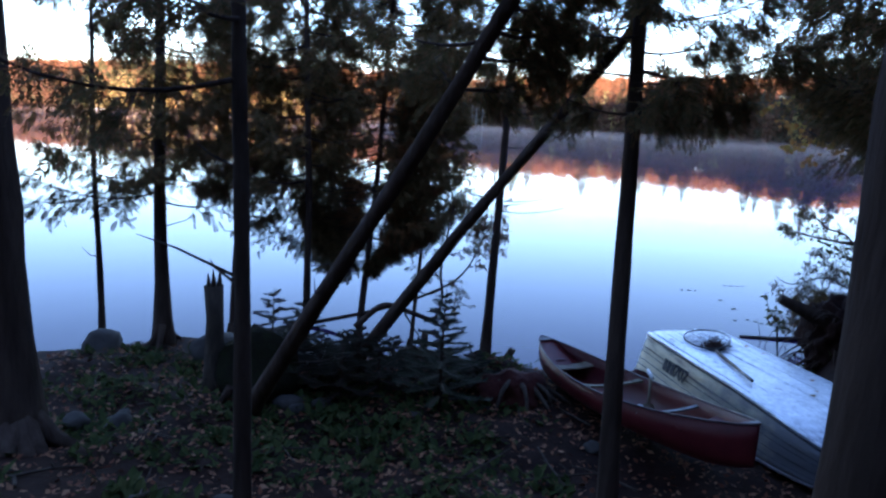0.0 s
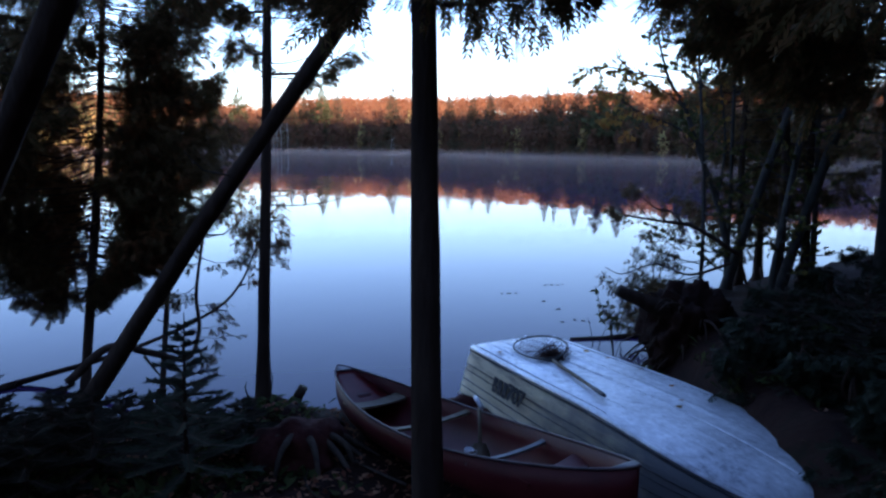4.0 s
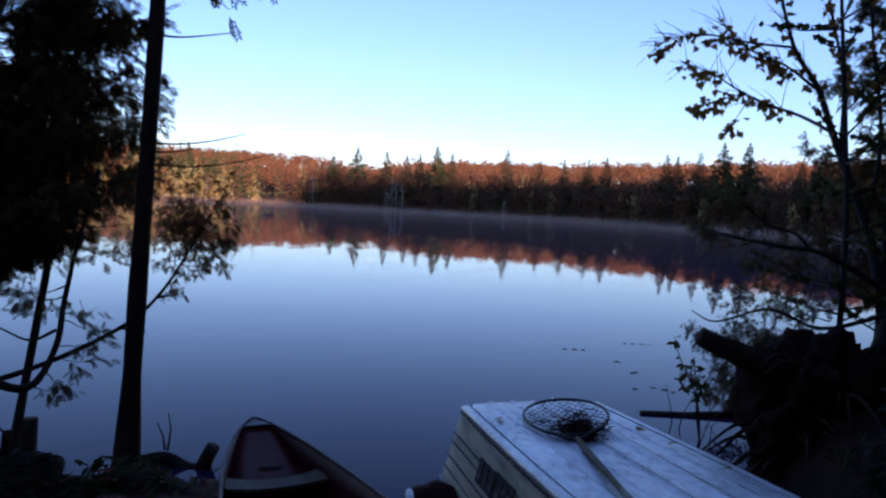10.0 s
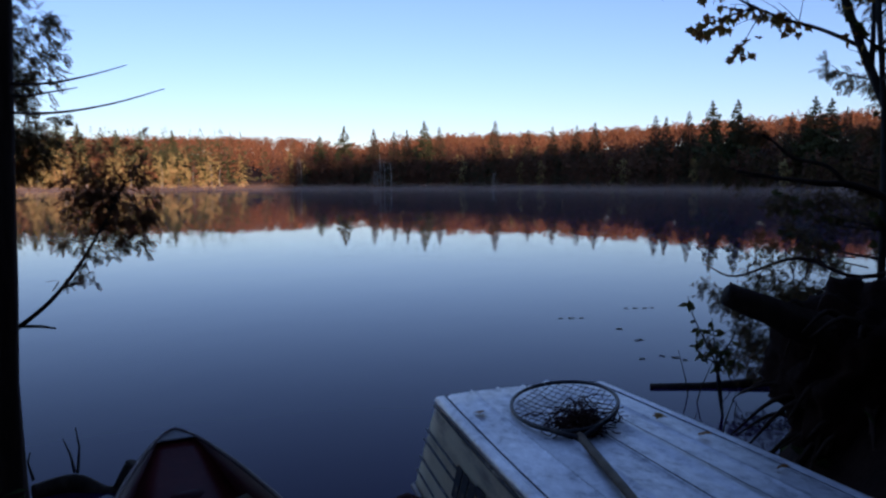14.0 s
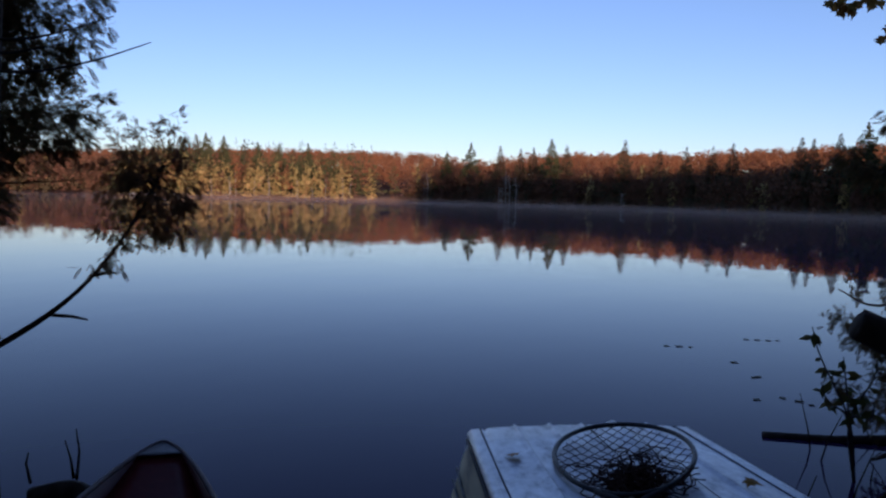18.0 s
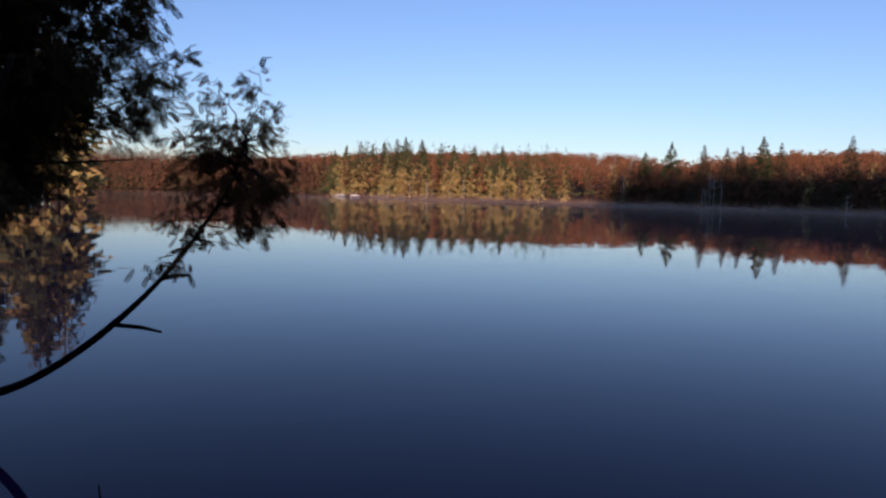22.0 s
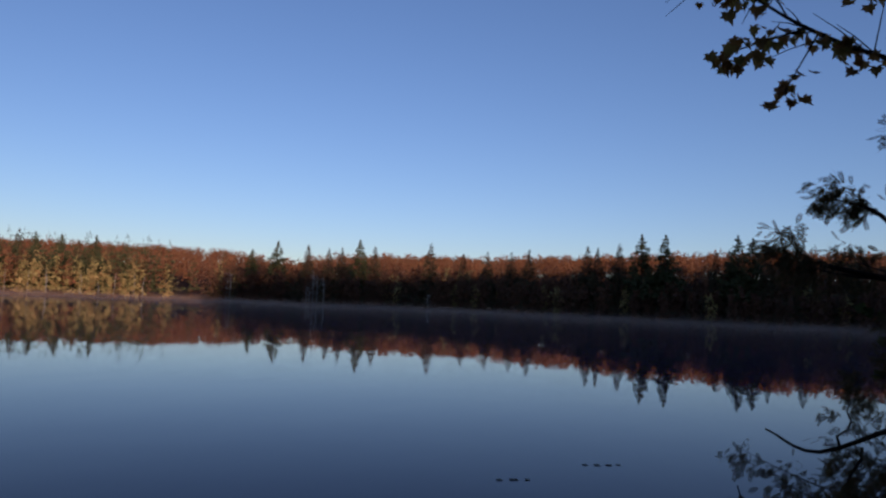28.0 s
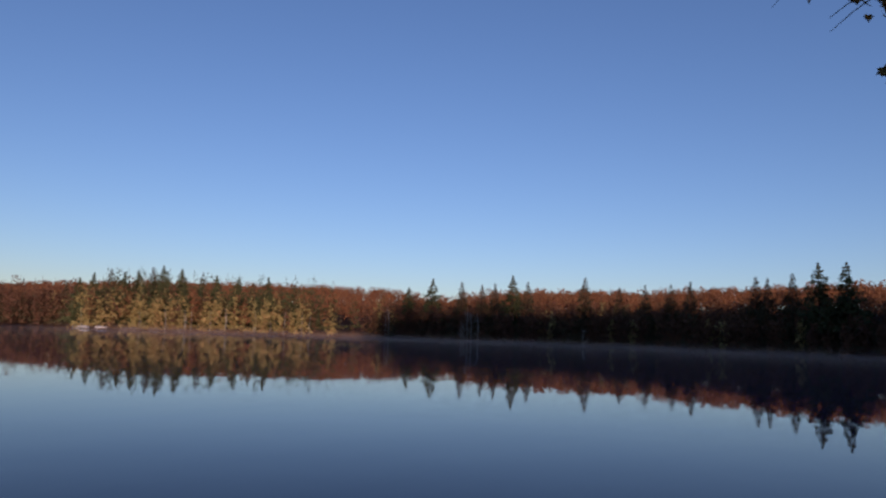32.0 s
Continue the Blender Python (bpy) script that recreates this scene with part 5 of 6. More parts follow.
def aluminium_boat():
    t = thing("aluminium_boat", "upturned weathered aluminium rowing boat with worn cream sides", "boat", "")
    t.matrix_world = BOAT
    st = [BOAT_L * 0.998 * (1 - (1 - k / 40) ** 1.9) for k in range(41)]

    def bottom(s):
        b, w, zt, zg = boat_half(s)
        row = []
        for k in range(101):
            u = -1 + 2 * k / 100
            ridge = 0.0
            for c, wd, hh in ((0.3, 0.06, 0.016), (-0.3, 0.02, 0.009), (0.0, 0.02, 0.006), (0.62, 0.016, 0.009), (-0.62, 0.016, 0.008), (-0.9, 0.02, -0.007), (0.9, 0.02, -0.007)):
                ridge += hh * max(0.0, 1 - 1.6 * s / BOAT_L + 0.4) * max(0.0, 1 - abs(u - c) / wd / 1.6)
            row.append((s, u * max(b - 0.015, 0.004), zt + boat_crown(s) * (1 - abs(u) ** 2.4) + ridge - (0.016 if abs(u) == 1 else 0)))
        return row

    v, f = hull_grid(st, bottom)
    part("hull_bottom", thick(v, f, 0.003), ALUMINIUM, t, "bare scuffed aluminium bottom with pressed ridges")
    for side in (1, -1):
        v, f = hull_grid(st, lambda s: boat_ring(s, side))
        part("hull_side", thick(v, f, 0.003), PAINT_CREAM, t, "flaking cream painted side planking")
        v, f = hull_grid(st[:38], lambda s: [(s, side * (boat_half(s)[0] + 0.004), boat_half(s)[2] - 0.034), (s, side * (boat_half(s)[0] + 0.012), boat_half(s)[2] - 0.02), (s, side * (boat_half(s)[0] - 0.002), boat_half(s)[2] - 0.002), (s, side * max(boat_half(s)[0] - 0.03, 0.01), boat_half(s)[2] + 0.001)])
        part("chine_strip", thick(v, f, 0.003), ALUMINIUM, t)
        part("gunwale", Geo().tube([(s, side * (boat_half(s)[1] + 0.01), boat_half(s)[3]) for s in st], [0.016] * 41, 8), CANOE_TRIM, t)
        part("dark_stripe", Geo().tube([(s, side * (boat_half(s)[0] + 0.012), boat_half(s)[2] - 0.045) for s in st[:34]], [0.008] * 34, 6, flat=0.5), DARK_PAINT, t)
    b, w, zt, zg = boat_half(0)
    tr = Geo().add([(0, -b, zt - 0.02), (0, b, zt - 0.02), (0, w, zg), (0, -w, zg), (0.03, -b, zt - 0.02), (0.03, b, zt - 0.02), (0.03, w, zg), (0.03, -w, zg)], [(0, 1, 2, 3), (7, 6, 5, 4), (0, 4, 5, 1), (1, 5, 6, 2), (2, 6, 7, 3), (3, 7, 4, 0)])
    part("transom", tr, ALUMINIUM, t, smooth=False)
    part("keel", Geo().tube([(s, 0, boat_half(s)[2] + boat_crown(s)) for s in st[:38]], [0.009] * 38, 6), ALUMINIUM, t)
    # dark seams along the bottom, and one broad pressed strake
    for u in (-0.94, -0.61, -0.3, 0.03, 0.38, 0.63, 0.9):
        line = [(s, u * (boat_half(s)[0] - 0.015), boat_half(s)[2] + boat_crown(s) * (1 - abs(u) ** 2.4) + 0.002) for s in st[:15]]
        part("seam", Geo().tube(line, list(np.linspace(0.0042, 0.0018, 15)), 6, flat=0.7), SEAM, t)
    for side in (1, -1):
        for u in (0.2, 0.36, 0.56, 0.68):
            line = []
            for q in st[:26]:
                b, w, zt, zg = boat_half(q)
                line.append((q, side * (w + (b - w) * u + 0.016), zg + (zt - 0.03 - zg) * u))
            part("side_seam", Geo().tube(line, list(np.linspace(0.006, 0.003, 26)), 6), SEAM, t)
    # registration on the side: block characters, mostly worn away
    bx = 0.98
    for k, ch in enumerate(("bar", "bar", "bar", "7", "0", "7")):
        s = bx - 0.27 + 0.096 * k
        b, w, zt, zg = boat_half(s)
        # plane of the upper side panel
        tilt = math.atan2(w - b, zt - zg)
        m = Matrix.Translation((s, -(b + (w - b) * 0.42 + 0.03), zg + (zt - zg) * 0.58)) @ Matrix.Rotation(radians(90) - tilt, 4, "X")
        if ch == "bar":
            me = Geo().box((0.07, 0.14, 0.006), Matrix(), 0.001).mesh("letter", DARK_PAINT, False)
        else:
            me = text_mesh(ch, 0.2, "letter", DARK_PAINT)
        ob = part("letter", me, None, t)
        ob.matrix_local = m
    return t


def on_boat(s, y, lift=0.0):
    """A world place on the upturned bottom."""
    b, w, zt, zg = boat_half(s)
    return BOAT @ Vector((s, y, zt + boat_crown(s) * (1 - abs(y / b) ** 2.4) + 0.008 + lift))


def landing_net():
    t = thing("landing_net", "black-rimmed fishing landing net with bunched brown netting", "fishing net", "")
    c, zc = Vector((2.785, 12.78, 0.0)), 0.585
    hd = Vector((0.2, -0.98, 0)).normalized()
    sd = Vector((0.98, 0.2, 0)).normalized()
    loop = []
    for k in range(49):
        a = 2 * math.pi * k / 48
        loop.append(c + hd * (math.cos(a) * 0.37) + sd * (math.sin(a) * 0.25 * (1 - 0.12 * math.cos(a))) + Vector((0, 0, zc + 0.022 + 0.033 * (1 + math.sin(a)))))
    part("hoop", Geo().tube(loop, [0.0095] * 49, 8, cap=False), BLACK_METAL, t)
    neck = c + hd * 0.37 + Vector((0, 0, zc + 0.035))
    end = Vector((3.15, 11.34, 0.68))
    line = [neck.lerp(end, k / 8) for k in range(9)]
    shaft = part("handle", Geo().tube(line, list(np.linspace(0.019, 0.015, 9)), 10), ASH, t, "worn brown handle")
    part("grip", Geo().tube([line[6].lerp(line[7], 0.3), line[7], line[8], line[8] + (line[8] - line[7]) * 0.2], [0.016, 0.018, 0.018, 0.015], 10), BLACK_METAL, shaft, "black rubber grip")
    part("yoke", Geo().tube([loop[4], neck + hd * 0.05, loop[44]], [0.012, 0.016, 0.012], 8), BLACK_METAL, t)
    rng = np.random.default_rng(8)
    # netting stretched over the hoop
    net = Geo()
    n = 7
    for fam in (1, -1):
        for k in range(-n, n + 1):
            off = k / n
            line = []
            for j in range(25):
                u = -1 + 2 * j / 24
                a, b2 = (u + off * 1.0) * 0.7071, fam * (u - off * 1.0) * 0.7071
                if a * a + b2 * b2 < 0.97:
                    sag = 0.028 * (1 - a * a - b2 * b2)
                    line.append(c + hd * a * 0.37 + sd * b2 * 0.246 + Vector((0, 0, zc + 0.024 + 0.033 * (1 + b2) - sag * 0.9 + 0.006 * noise.noise((a * 6, b2 * 6, 0)))))
            if len(line) > 2:
                net.tube(line, [0.0019] * len(line), 4, cap=False)
    part("netting", net, CORD, t)
    heap = Geo()
    hc = c + hd * 0.23 + sd * 0.04
    for k in range(240):
        p = hc + Vector((rng.normal(0, 0.06), rng.normal(0, 0.055), zc + 0.03 + abs(rng.normal(0, 0.035))))
        pts = [p]
        d = Vector((rng.normal(), rng.normal(), rng.normal(0, 0.3))).normalized()
        for j in range(6):
            d = (d + Vector((rng.normal(0, 0.6), rng.normal(0, 0.6), rng.normal(-0.1, 0.3)))).normalized()
            q = pts[-1] + d * 0.022
            q.z = max(q.z, zc + 0.02)
            pts.append(q)
        heap.tube(pts, [0.0024] * 7, 4, cap=False)
    part("bunched_netting", heap, CORD, t)


CANOE_A, CANOE_B = Vector((0.83, 12.56, 0)), Vector((3.03, 9.53, 0))
CANOE_L = (CANOE_B - CANOE_A).length


def canoe():
    t = thing("canoe", "dark red canoe with grey gunwales pulled up on the shore", "canoe", "")
    ax = (CANOE_B - CANOE_A).normalized()
    t.matrix_world = Matrix.Translation(CANOE_A) @ Matrix.Rotation(math.atan2(ax.y, ax.x), 4, "Z")

    def half(f):
        return 0.385 * max(0.0, math.sin(math.pi * f)) ** 0.62

    def top(f):
        return 0.46 + 0.47 * f - 0.17 * math.sin(math.pi * f) ** 0.8

    def keel(f):
        return 0.02 + 0.40 * f + 0.16 * abs(2 * f - 1) ** 6

    st = [0.5 - 0.5 * math.cos(math.pi * k / 44) for k in range(45)]

    def ring(f):
        w, zt, zk = half(f), top(f), keel(f)
        row = []
        for k in range(17):
            a = math.pi * k / 16
            c, s = math.cos(a), math.sin(a)
            y = w * math.copysign(abs(c) ** 0.75, c)
            z = zt - (zt - zk) * s ** 0.6
            row.append((f * CANOE_L, y, z))
        return row

    v, f = hull_grid(st, ring)
    part("hull", thick(v, f, 0.006), CANOE_RED, t, "dark red hull, red inside and out")
    for side in (1, -1):
        part("gunwale", Geo().tube([(q * CANOE_L, side * half(q), top(q) + 0.004) for q in st], [0.010] * 45, 8), GUNWALE, t, "scuffed reddish-grey gunwale")
    for a, b in ((0.0, 0.035), (0.97, 1.0)):
        fs = np.linspace(a, b, 7)
        vv = [(q * CANOE_L, y * half(q), top(q) + 0.008) for q in fs for y in (-1, 0, 1)]
        part("deck_plate", thick(vv, [(i * 3 + k, i * 3 + k + 1, i * 3 + k + 4, i * 3 + k + 3) for i in range(6) for k in range(2)], 0.006), CANOE_TRIM, t, "scuffed pale deck plate")

    def cross(name, f, depth, thickness, drop, mat):
        w = half(f) - 0.004
        g = Geo()
        n = 9
        vv = []
        for k in range(n):
            u = -1 + 2 * k / (n - 1)
            z = top(f) - drop - 0.03 * (1 - u * u)
            dd = depth * (0.75 + 0.25 * u * u)
            for dx, dz in ((-dd / 2, 0), (dd / 2, 0), (dd / 2, -thickness), (-dd / 2, -thickness)):
                vv.append((f * CANOE_L + dx, u * w, z + dz))
        ff = [(i * 4 + k, i * 4 + (k + 1) % 4, (i + 1) * 4 + (k + 1) % 4, (i + 1) * 4 + k) for i in range(n - 1) for k in range(4)] + [(3, 2, 1, 0), (n * 4 - 4, n * 4 - 3, n * 4 - 2, n * 4 - 1)]
        part(name, g.add(vv, ff), mat, t, smooth=False)

    cross("seat", 0.2, 0.17, 0.018, 0.09, ASH)
    cross("thwart", 0.44, 0.06, 0.02, 0.02, ASH)
    cross("thwart", 0.7, 0.045, 0.02, 0.05, CANOE_TRIM)
    cross("seat", 0.82, 0.18, 0.018, 0.09, CANOE_RED)
    fs = np.linspace(0.03, 0.185, 9)
    vv = [(q * CANOE_L, y * half(q) * 0.96, top(q) - 0.006 - 1.05 * (q - 0.03)) for q in fs for y in (-1, -0.5, 0, 0.5, 1)]
    part("bow_tank", thick(vv, [(i * 5 + k, i * 5 + k + 1, i * 5 + k + 6, i * 5 + k + 5) for i in range(8) for k in range(4)], 0.006), SKYLIT_RED, t, "dark red sloping tank cover")
    b = part("flotation_block", Geo().tube([(0.5, -0.1, 0.27), (0.5, -0.03, 0.28), (0.5, 0.06, 0.28), (0.5, 0.13, 0.27)], [0.035, 0.055, 0.055, 0.035], 12), CANOE_RED, t)
    # paddle lying across the boat with its white grip on the gunwale
    p = thing("paddle", "wooden paddle with a white grip resting in the canoe", "paddle", "")
    a, z = Vector((2.19, 11.33, 0.58)), Vector((2.2, 11.08, 0.36))
    sh = part("shaft", Geo().tube([a, a.lerp(z, 0.5), z], [0.014] * 3, 8), ASH, p)
    part("grip", Geo().tube([a + Vector((-0.035, 0.09, 0.022)), a + Vector((-0.015, 0.03, 0.012)), a + Vector((0.02, -0.06, -0.01))], [0.017, 0.02, 0.019], 10), WHITE_PLASTIC, sh, "white plastic grip")
    bl = Geo()
    d = (z - a).normalized()
    sdv = d.cross(Vector((0, 0, 1))).normalized()
    vv, n = [], 8
    for k in range(n):
        u = k / (n - 1)
        w = 0.085 * math.sin(math.pi * (0.12 + 0.8 * u)) ** 0.6
        q = z + d * 0.42 * u + Vector((0, 0, 0.02 * u))
        vv += [tuple(q - sdv * w), tuple(q + Vector((0, 0, 0.006))), tuple(q + sdv * w), tuple(q - Vector((0, 0, 0.006)))]
    bl.add(vv, [(i * 4 + k, i * 4 + (k + 1) % 4, i * 4 + 4 + (k + 1) % 4, i * 4 + 4 + k) for i in range(n - 1) for k in range(4)] + [(0, 1, 2, 3), (n * 4 - 1, n * 4 - 2, n * 4 - 3, n * 4 - 4)])
    part("blade", bl, ASH, p)
    # white bailer in the bilge
    j = thing("bailer", "small white plastic bailer lying in the canoe", "bailer", "", (2.12, 10.86, 0.36))
    jb = Geo()
    rr = [(0.022, 0), (0.032, 0.012), (0.036, 0.05), (0.033, 0.05), (0.028, 0.012)]
    vv = [(r * math.cos(2 * math.pi * k / 16), r * math.sin(2 * math.pi * k / 16), z) for r, z in rr for k in range(16)]
    jb.add(vv, [(i * 16 + k, i * 16 + (k + 1) % 16, (i + 1) * 16 + (k + 1) % 16, (i + 1) * 16 + k) for i in range(4) for k in range(16)])
    part("cup", jb, WHITE_PLASTIC, j)
    part("handle", Geo().tube([(0.032, 0, 0.014), (0.055, 0, 0.02), (0.055, 0, 0.04), (0.034, 0, 0.044)], [0.004] * 4, 6), WHITE_PLASTIC, j)


aluminium_boat()
landing_net()
canoe()


# ---- shore clutter ----
def stone(x, y, size, mat, label, rng, sink=0.3, group="stones on the shore"):
    bm = bmesh.new()
    bmesh.ops.create_icosphere(bm, subdivisions=3, radius=1)
    o = Vector((rng.uniform(0, 50), rng.uniform(0, 50), 0))
    for v in bm.verts:
        k = 1 + 0.3 * noise.noise(v.co * 1.1 + o) + 0.1 * noise.noise(v.co * 3 + o)
        v.co = Vector((v.co.x * size[0] * k, v.co.y * size[1] * k, v.co.z * size[2] * k))
    bm.verts.index_update()
    g = Geo().add([tuple(v.co) for v in bm.verts], [tuple(v.index for v in f.verts) for f in bm.faces])
    bm.free()
    ob = solid("stone", g, mat, label, "stone", group)
    ob.location = (x, y, max(gz(x, y), -0.1) + size[2] * (1 - 2 * sink))
    ob.rotation_euler[2] = rng.uniform(0, 6)


def young_fir(x, y, h, reach, count, label, rng, leaf):
    t = thing("fir_sapling", label, "tree", "young firs on the slope", (x, y, gz(x, y)))
    part("trunk", Geo().tube([(0, 0, -0.1), (0, 0, 0.54 * h), (0.02, 0, h)], [0.017 * h, 0.011 * h, 0.003], 7), BARK, t)
    nd = Geo()
    for k in range(count):
        f = (k + 0.5) / count
        z, l, a = h * (0.08 + 0.86 * f), reach * (1 - f) + 0.06, k * 2.4
        d = Vector((math.cos(a), math.sin(a), 0.12))
        p = Vector((0, 0, z))
        e = p + d * l
        part("branch", Geo().tube([p, e], [0.006, 0.002], 4), BARK, t)
        m = int(90 * l) + 14
        for j in range(m):
            q = p.lerp(e, 0.15 + 0.85 * j / m)
            for s in (-1, 1):
                w = Vector((-d.y, d.x, 0)) * s
                tip = q + (w * 0.8 + d * 0.6 + Vector((0, 0, rng.uniform(-0.1, 0.35)))).normalized() * rng.uniform(0.045, 0.085)
                n2 = d * 0.011
                nd.add([tuple(q - n2), tuple(q + n2), tuple(tip)], [(0, 1, 2)])
    part("needles", nd, leaf, t, smooth=False)


def clutter():
    rng = np.random.default_rng(51)
    stone(-3.0, 11.2, (0.34, 0.26, 0.2), ROCK, "large grey boulder at the waterline", rng)
    stone(-1.75, 11.55, (0.28, 0.2, 0.16), ROCK_PALE, "pale rounded granite boulder by the fallen cedar", rng)
    stone(-4.5, 10.9, (0.3, 0.25, 0.16), ROCK, "dark boulder under the cedars", rng)
    stone(-2.6, 11.9, (0.3, 0.22, 0.16), ROCK, "wet grey boulder at the waterline", rng)
    for x, w in ((-141, 2.2), (-136.5, 3.0), (-133, 1.6), (-127, 2.6), (-122, 1.5), (-117, 1.2), (-110, 2.0), (-105, 1.2), (-100, 1.6)):
        stone(x, float(np.interp(x, FAR_X, FAR_Y)) + 0.4, (w, 1.2, 0.4), ROCK_PALE if x < -130 else ROCK, "pale sunlit boulder at the tip of the far point", rng, group="stones on the point")
    for k in range(16):
        x, y = rng.uniform(-3.4, 3.0), rng.uniform(6.2, 10.8)
        s = rng.uniform(0.04, 0.13)
        stone(x, y, (s * 1.3, s, s * 0.7), ROCK, "half-buried stone among fallen leaves", rng)
    for x, y, s in ((2.02, 12.6, 0.2), (2.2, 12.35, 0.15), (1.95, 12.3, 0.13), (2.3, 12.0, 0.12)):
        stone(x, y, (s, s * 0.8, s * 0.6), MOUND, "dark reddish stone between canoe and boat", rng)
    # snag
    o = Vector((-2.2, 10.05, gz(-2.2, 10.05)))
    t = thing("tree_snag", "broken dead tree stub with a splintered top", "stump", "", o)
    stem = part("trunk", Geo().tube([(0, 0, -0.2), (0, 0, 0.3), (0.01, 0, 0.8), (0.0, 0, 1.15)], [0.14, 0.105, 0.092, 0.09], 14, 0.25), DEADWOOD, t)
    for k in range(6):
        a = k * 1.05
        part("splinter", Geo().tube([(0.06 * math.cos(a), 0.06 * math.sin(a), 1.1), (0.07 * math.cos(a), 0.07 * math.sin(a), 1.15 + rng.uniform(0.05, 0.2))], [0.035, 0.004], 5), DEADWOOD, stem)
    # stump with a log across it at the waterline
    t = thing("shore_stump", "small cut stump standing in the water's edge", "stump", "", (-0.66, 12.35, -0.05))
    stem = part("trunk", Geo().tube([(0, 0, 0), (0, 0, 0.2), (0.01, 0, 0.4)], [0.065, 0.05, 0.047], 12, 0.15), DEADWOOD, t)
    part("cut_face", Geo().tube([(0.01, 0, 0.399), (0.01, 0, 0.404)], [0.043, 0.042], 12), CUTWOOD, stem, "pale cut top")
    t = thing("drift_log", "short waterlogged log at the shore", "log", "", (-0.66, 12.3, 0.04))
    part("log", Geo().tube([(-0.32, 0.0, 0.0), (0, 0.03, 0.03), (0.24, 0.02, 0.02)], [0.07, 0.085, 0.075], 12, 0.15), DEADWOOD, t)
    t = thing("drift_root", "twisted driftwood root with a sawn stub", "driftwood", "", (0.2, 12.75, 0.0))
    part("root", Geo().tube(bezier([(-0.3, -0.1, 0.0), (-0.12, 0, 0.04), (0.05, 0.03, -0.02), (0.16, 0.05, 0.0)], 5), list(np.linspace(0.05, 0.045, 16)), 10, 0.25), DEADWOOD, t)
    part("stub", Geo().tube([(0.12, 0.05, -0.05), (0.17, 0.05, 0.06), (0.22, 0.05, 0.15)], [0.055, 0.05, 0.046], 10, 0.15), DEADWOOD, t)
    for p in (((-0.12, 0, 0.1), (-0.14, 0, 0.2), (-0.2, 0.02, 0.28)), ((-0.1, 0, 0.1), (-0.08, 0, 0.25), (-0.1, 0, 0.36)), ((-0.3, -0.1, 0.08), (-0.33, -0.1, 0.18), (-0.31, -0.1, 0.24))):
        part("twig", Geo().tube(p, [0.009, 0.006, 0.003], 5), DEADWOOD, t)
    # root mound left of the canoe
    t = thing("root_mound", "reddish rotten stump mound covered with leaves and roots", "stump", "", (0.78, 11.35, gz(0.78, 11.35) - 0.06))
    bm = bmesh.new()
    bmesh.ops.create_icosphere(bm, subdivisions=4, radius=1)
    for v in bm.verts:
        k = 1 + 0.35 * noise.noise(v.co * 1.6) + 0.15 * noise.noise(v.co * 4)
        v.co = Vector((v.co.x * 0.42 * k, v.co.y * 0.4 * k, v.co.z * 0.28 * k))
    bm.verts.index_update()
    part("mound", Geo().add([tuple(v.co) for v in bm.verts], [tuple(v.index for v in f.verts) for f in bm.faces]), MOUND, t)
    bm.free()
    for k in range(12):
        a = rng.uniform(0, 6.28)
        c = Vector((math.cos(a), math.sin(a), 0))
        part("root", Geo().tube(bezier([c * 0.15 + Vector((0, 0, 0.22)), c * 0.4 + Vector((0, 0, rng.uniform(0.08, 0.2))), c * rng.uniform(0.5, 0.8) + Vector((0, 0, -0.05))], 4), list(np.linspace(0.035, 0.012, 9)), 7, 0.2), DEADWOOD, t)
    # sawn log on the bank and its root plate
    o = Vector((4.4, 13.3, 1.05))
    t = thing("sawn_log", "dark log with a sawn end jutting from the bank", "log", "", o)
    stem = part("log", Geo().tube([p - o for p in bezier([(3.58, 13.2, 1.13), (3.85, 13.25, 1.02), (4.15, 13.38, 0.86), (4.6, 13.6, 0.6)], 4)], list(np.linspace(0.06, 0.11, 13)), 14, 0.5), BARK, t)
    d = (Vector((3.58, 13.2, 1.13)) - Vector((3.85, 13.25, 1.02))).normalized()
    part("sawn_end", Geo().tube([Vector((3.58, 13.2, 1.13)) - o, Vector((3.58, 13.2, 1.13)) + d * 0.006 - o], [0.054, 0.052], 14), DEADWOOD, stem, "sawn end")
    t = thing("root_plate", "upturned dark root plate with hanging soil on the bank", "root", "", (4.42, 13.5, 0.6))
    bm = bmesh.new()
    bmesh.ops.create_icosphere(bm, subdivisions=5, radius=1)
    for v in bm.verts:
        k = 1 + 0.3 * noise.noise(v.co * 1.8 + Vector((7, 0, 0))) + 0.2 * noise.noise(v.co * 5) + 0.12 * noise.noise(v.co * 13)
        v.co = Vector((v.co.x * 0.46 * k, v.co.y * 0.52 * k, v.co.z * 0.54 * k))
    bm.verts.index_update()
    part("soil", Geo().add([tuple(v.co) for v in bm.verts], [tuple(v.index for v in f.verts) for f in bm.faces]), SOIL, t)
    bm.free()
    for k in range(46):
        a = rng.uniform(1.6, 4.9)
        z = rng.uniform(-0.3, 0.45)
        c = Vector((math.cos(a) * 0.34, math.sin(a) * 0.4, z))
        e = c + Vector((math.cos(a) * 0.3 + rng.normal(0, 0.1), math.sin(a) * 0.3 + rng.normal(0, 0.1), rng.uniform(-0.4, 0.1)))
        part("root", Geo().tube(bezier([c, c.lerp(e, 0.5) + Vector((0, 0, 0.08)), e], 4), list(np.linspace(0.022, 0.005, 9)), 6, 0.2), BARK, t)
    # pole floating off the bank
    o = Vector((3.4, 15.42, 0.006))
    t = thing("floating_pole", "thin bare pole lying out from the bank over the water", "log", "", o)
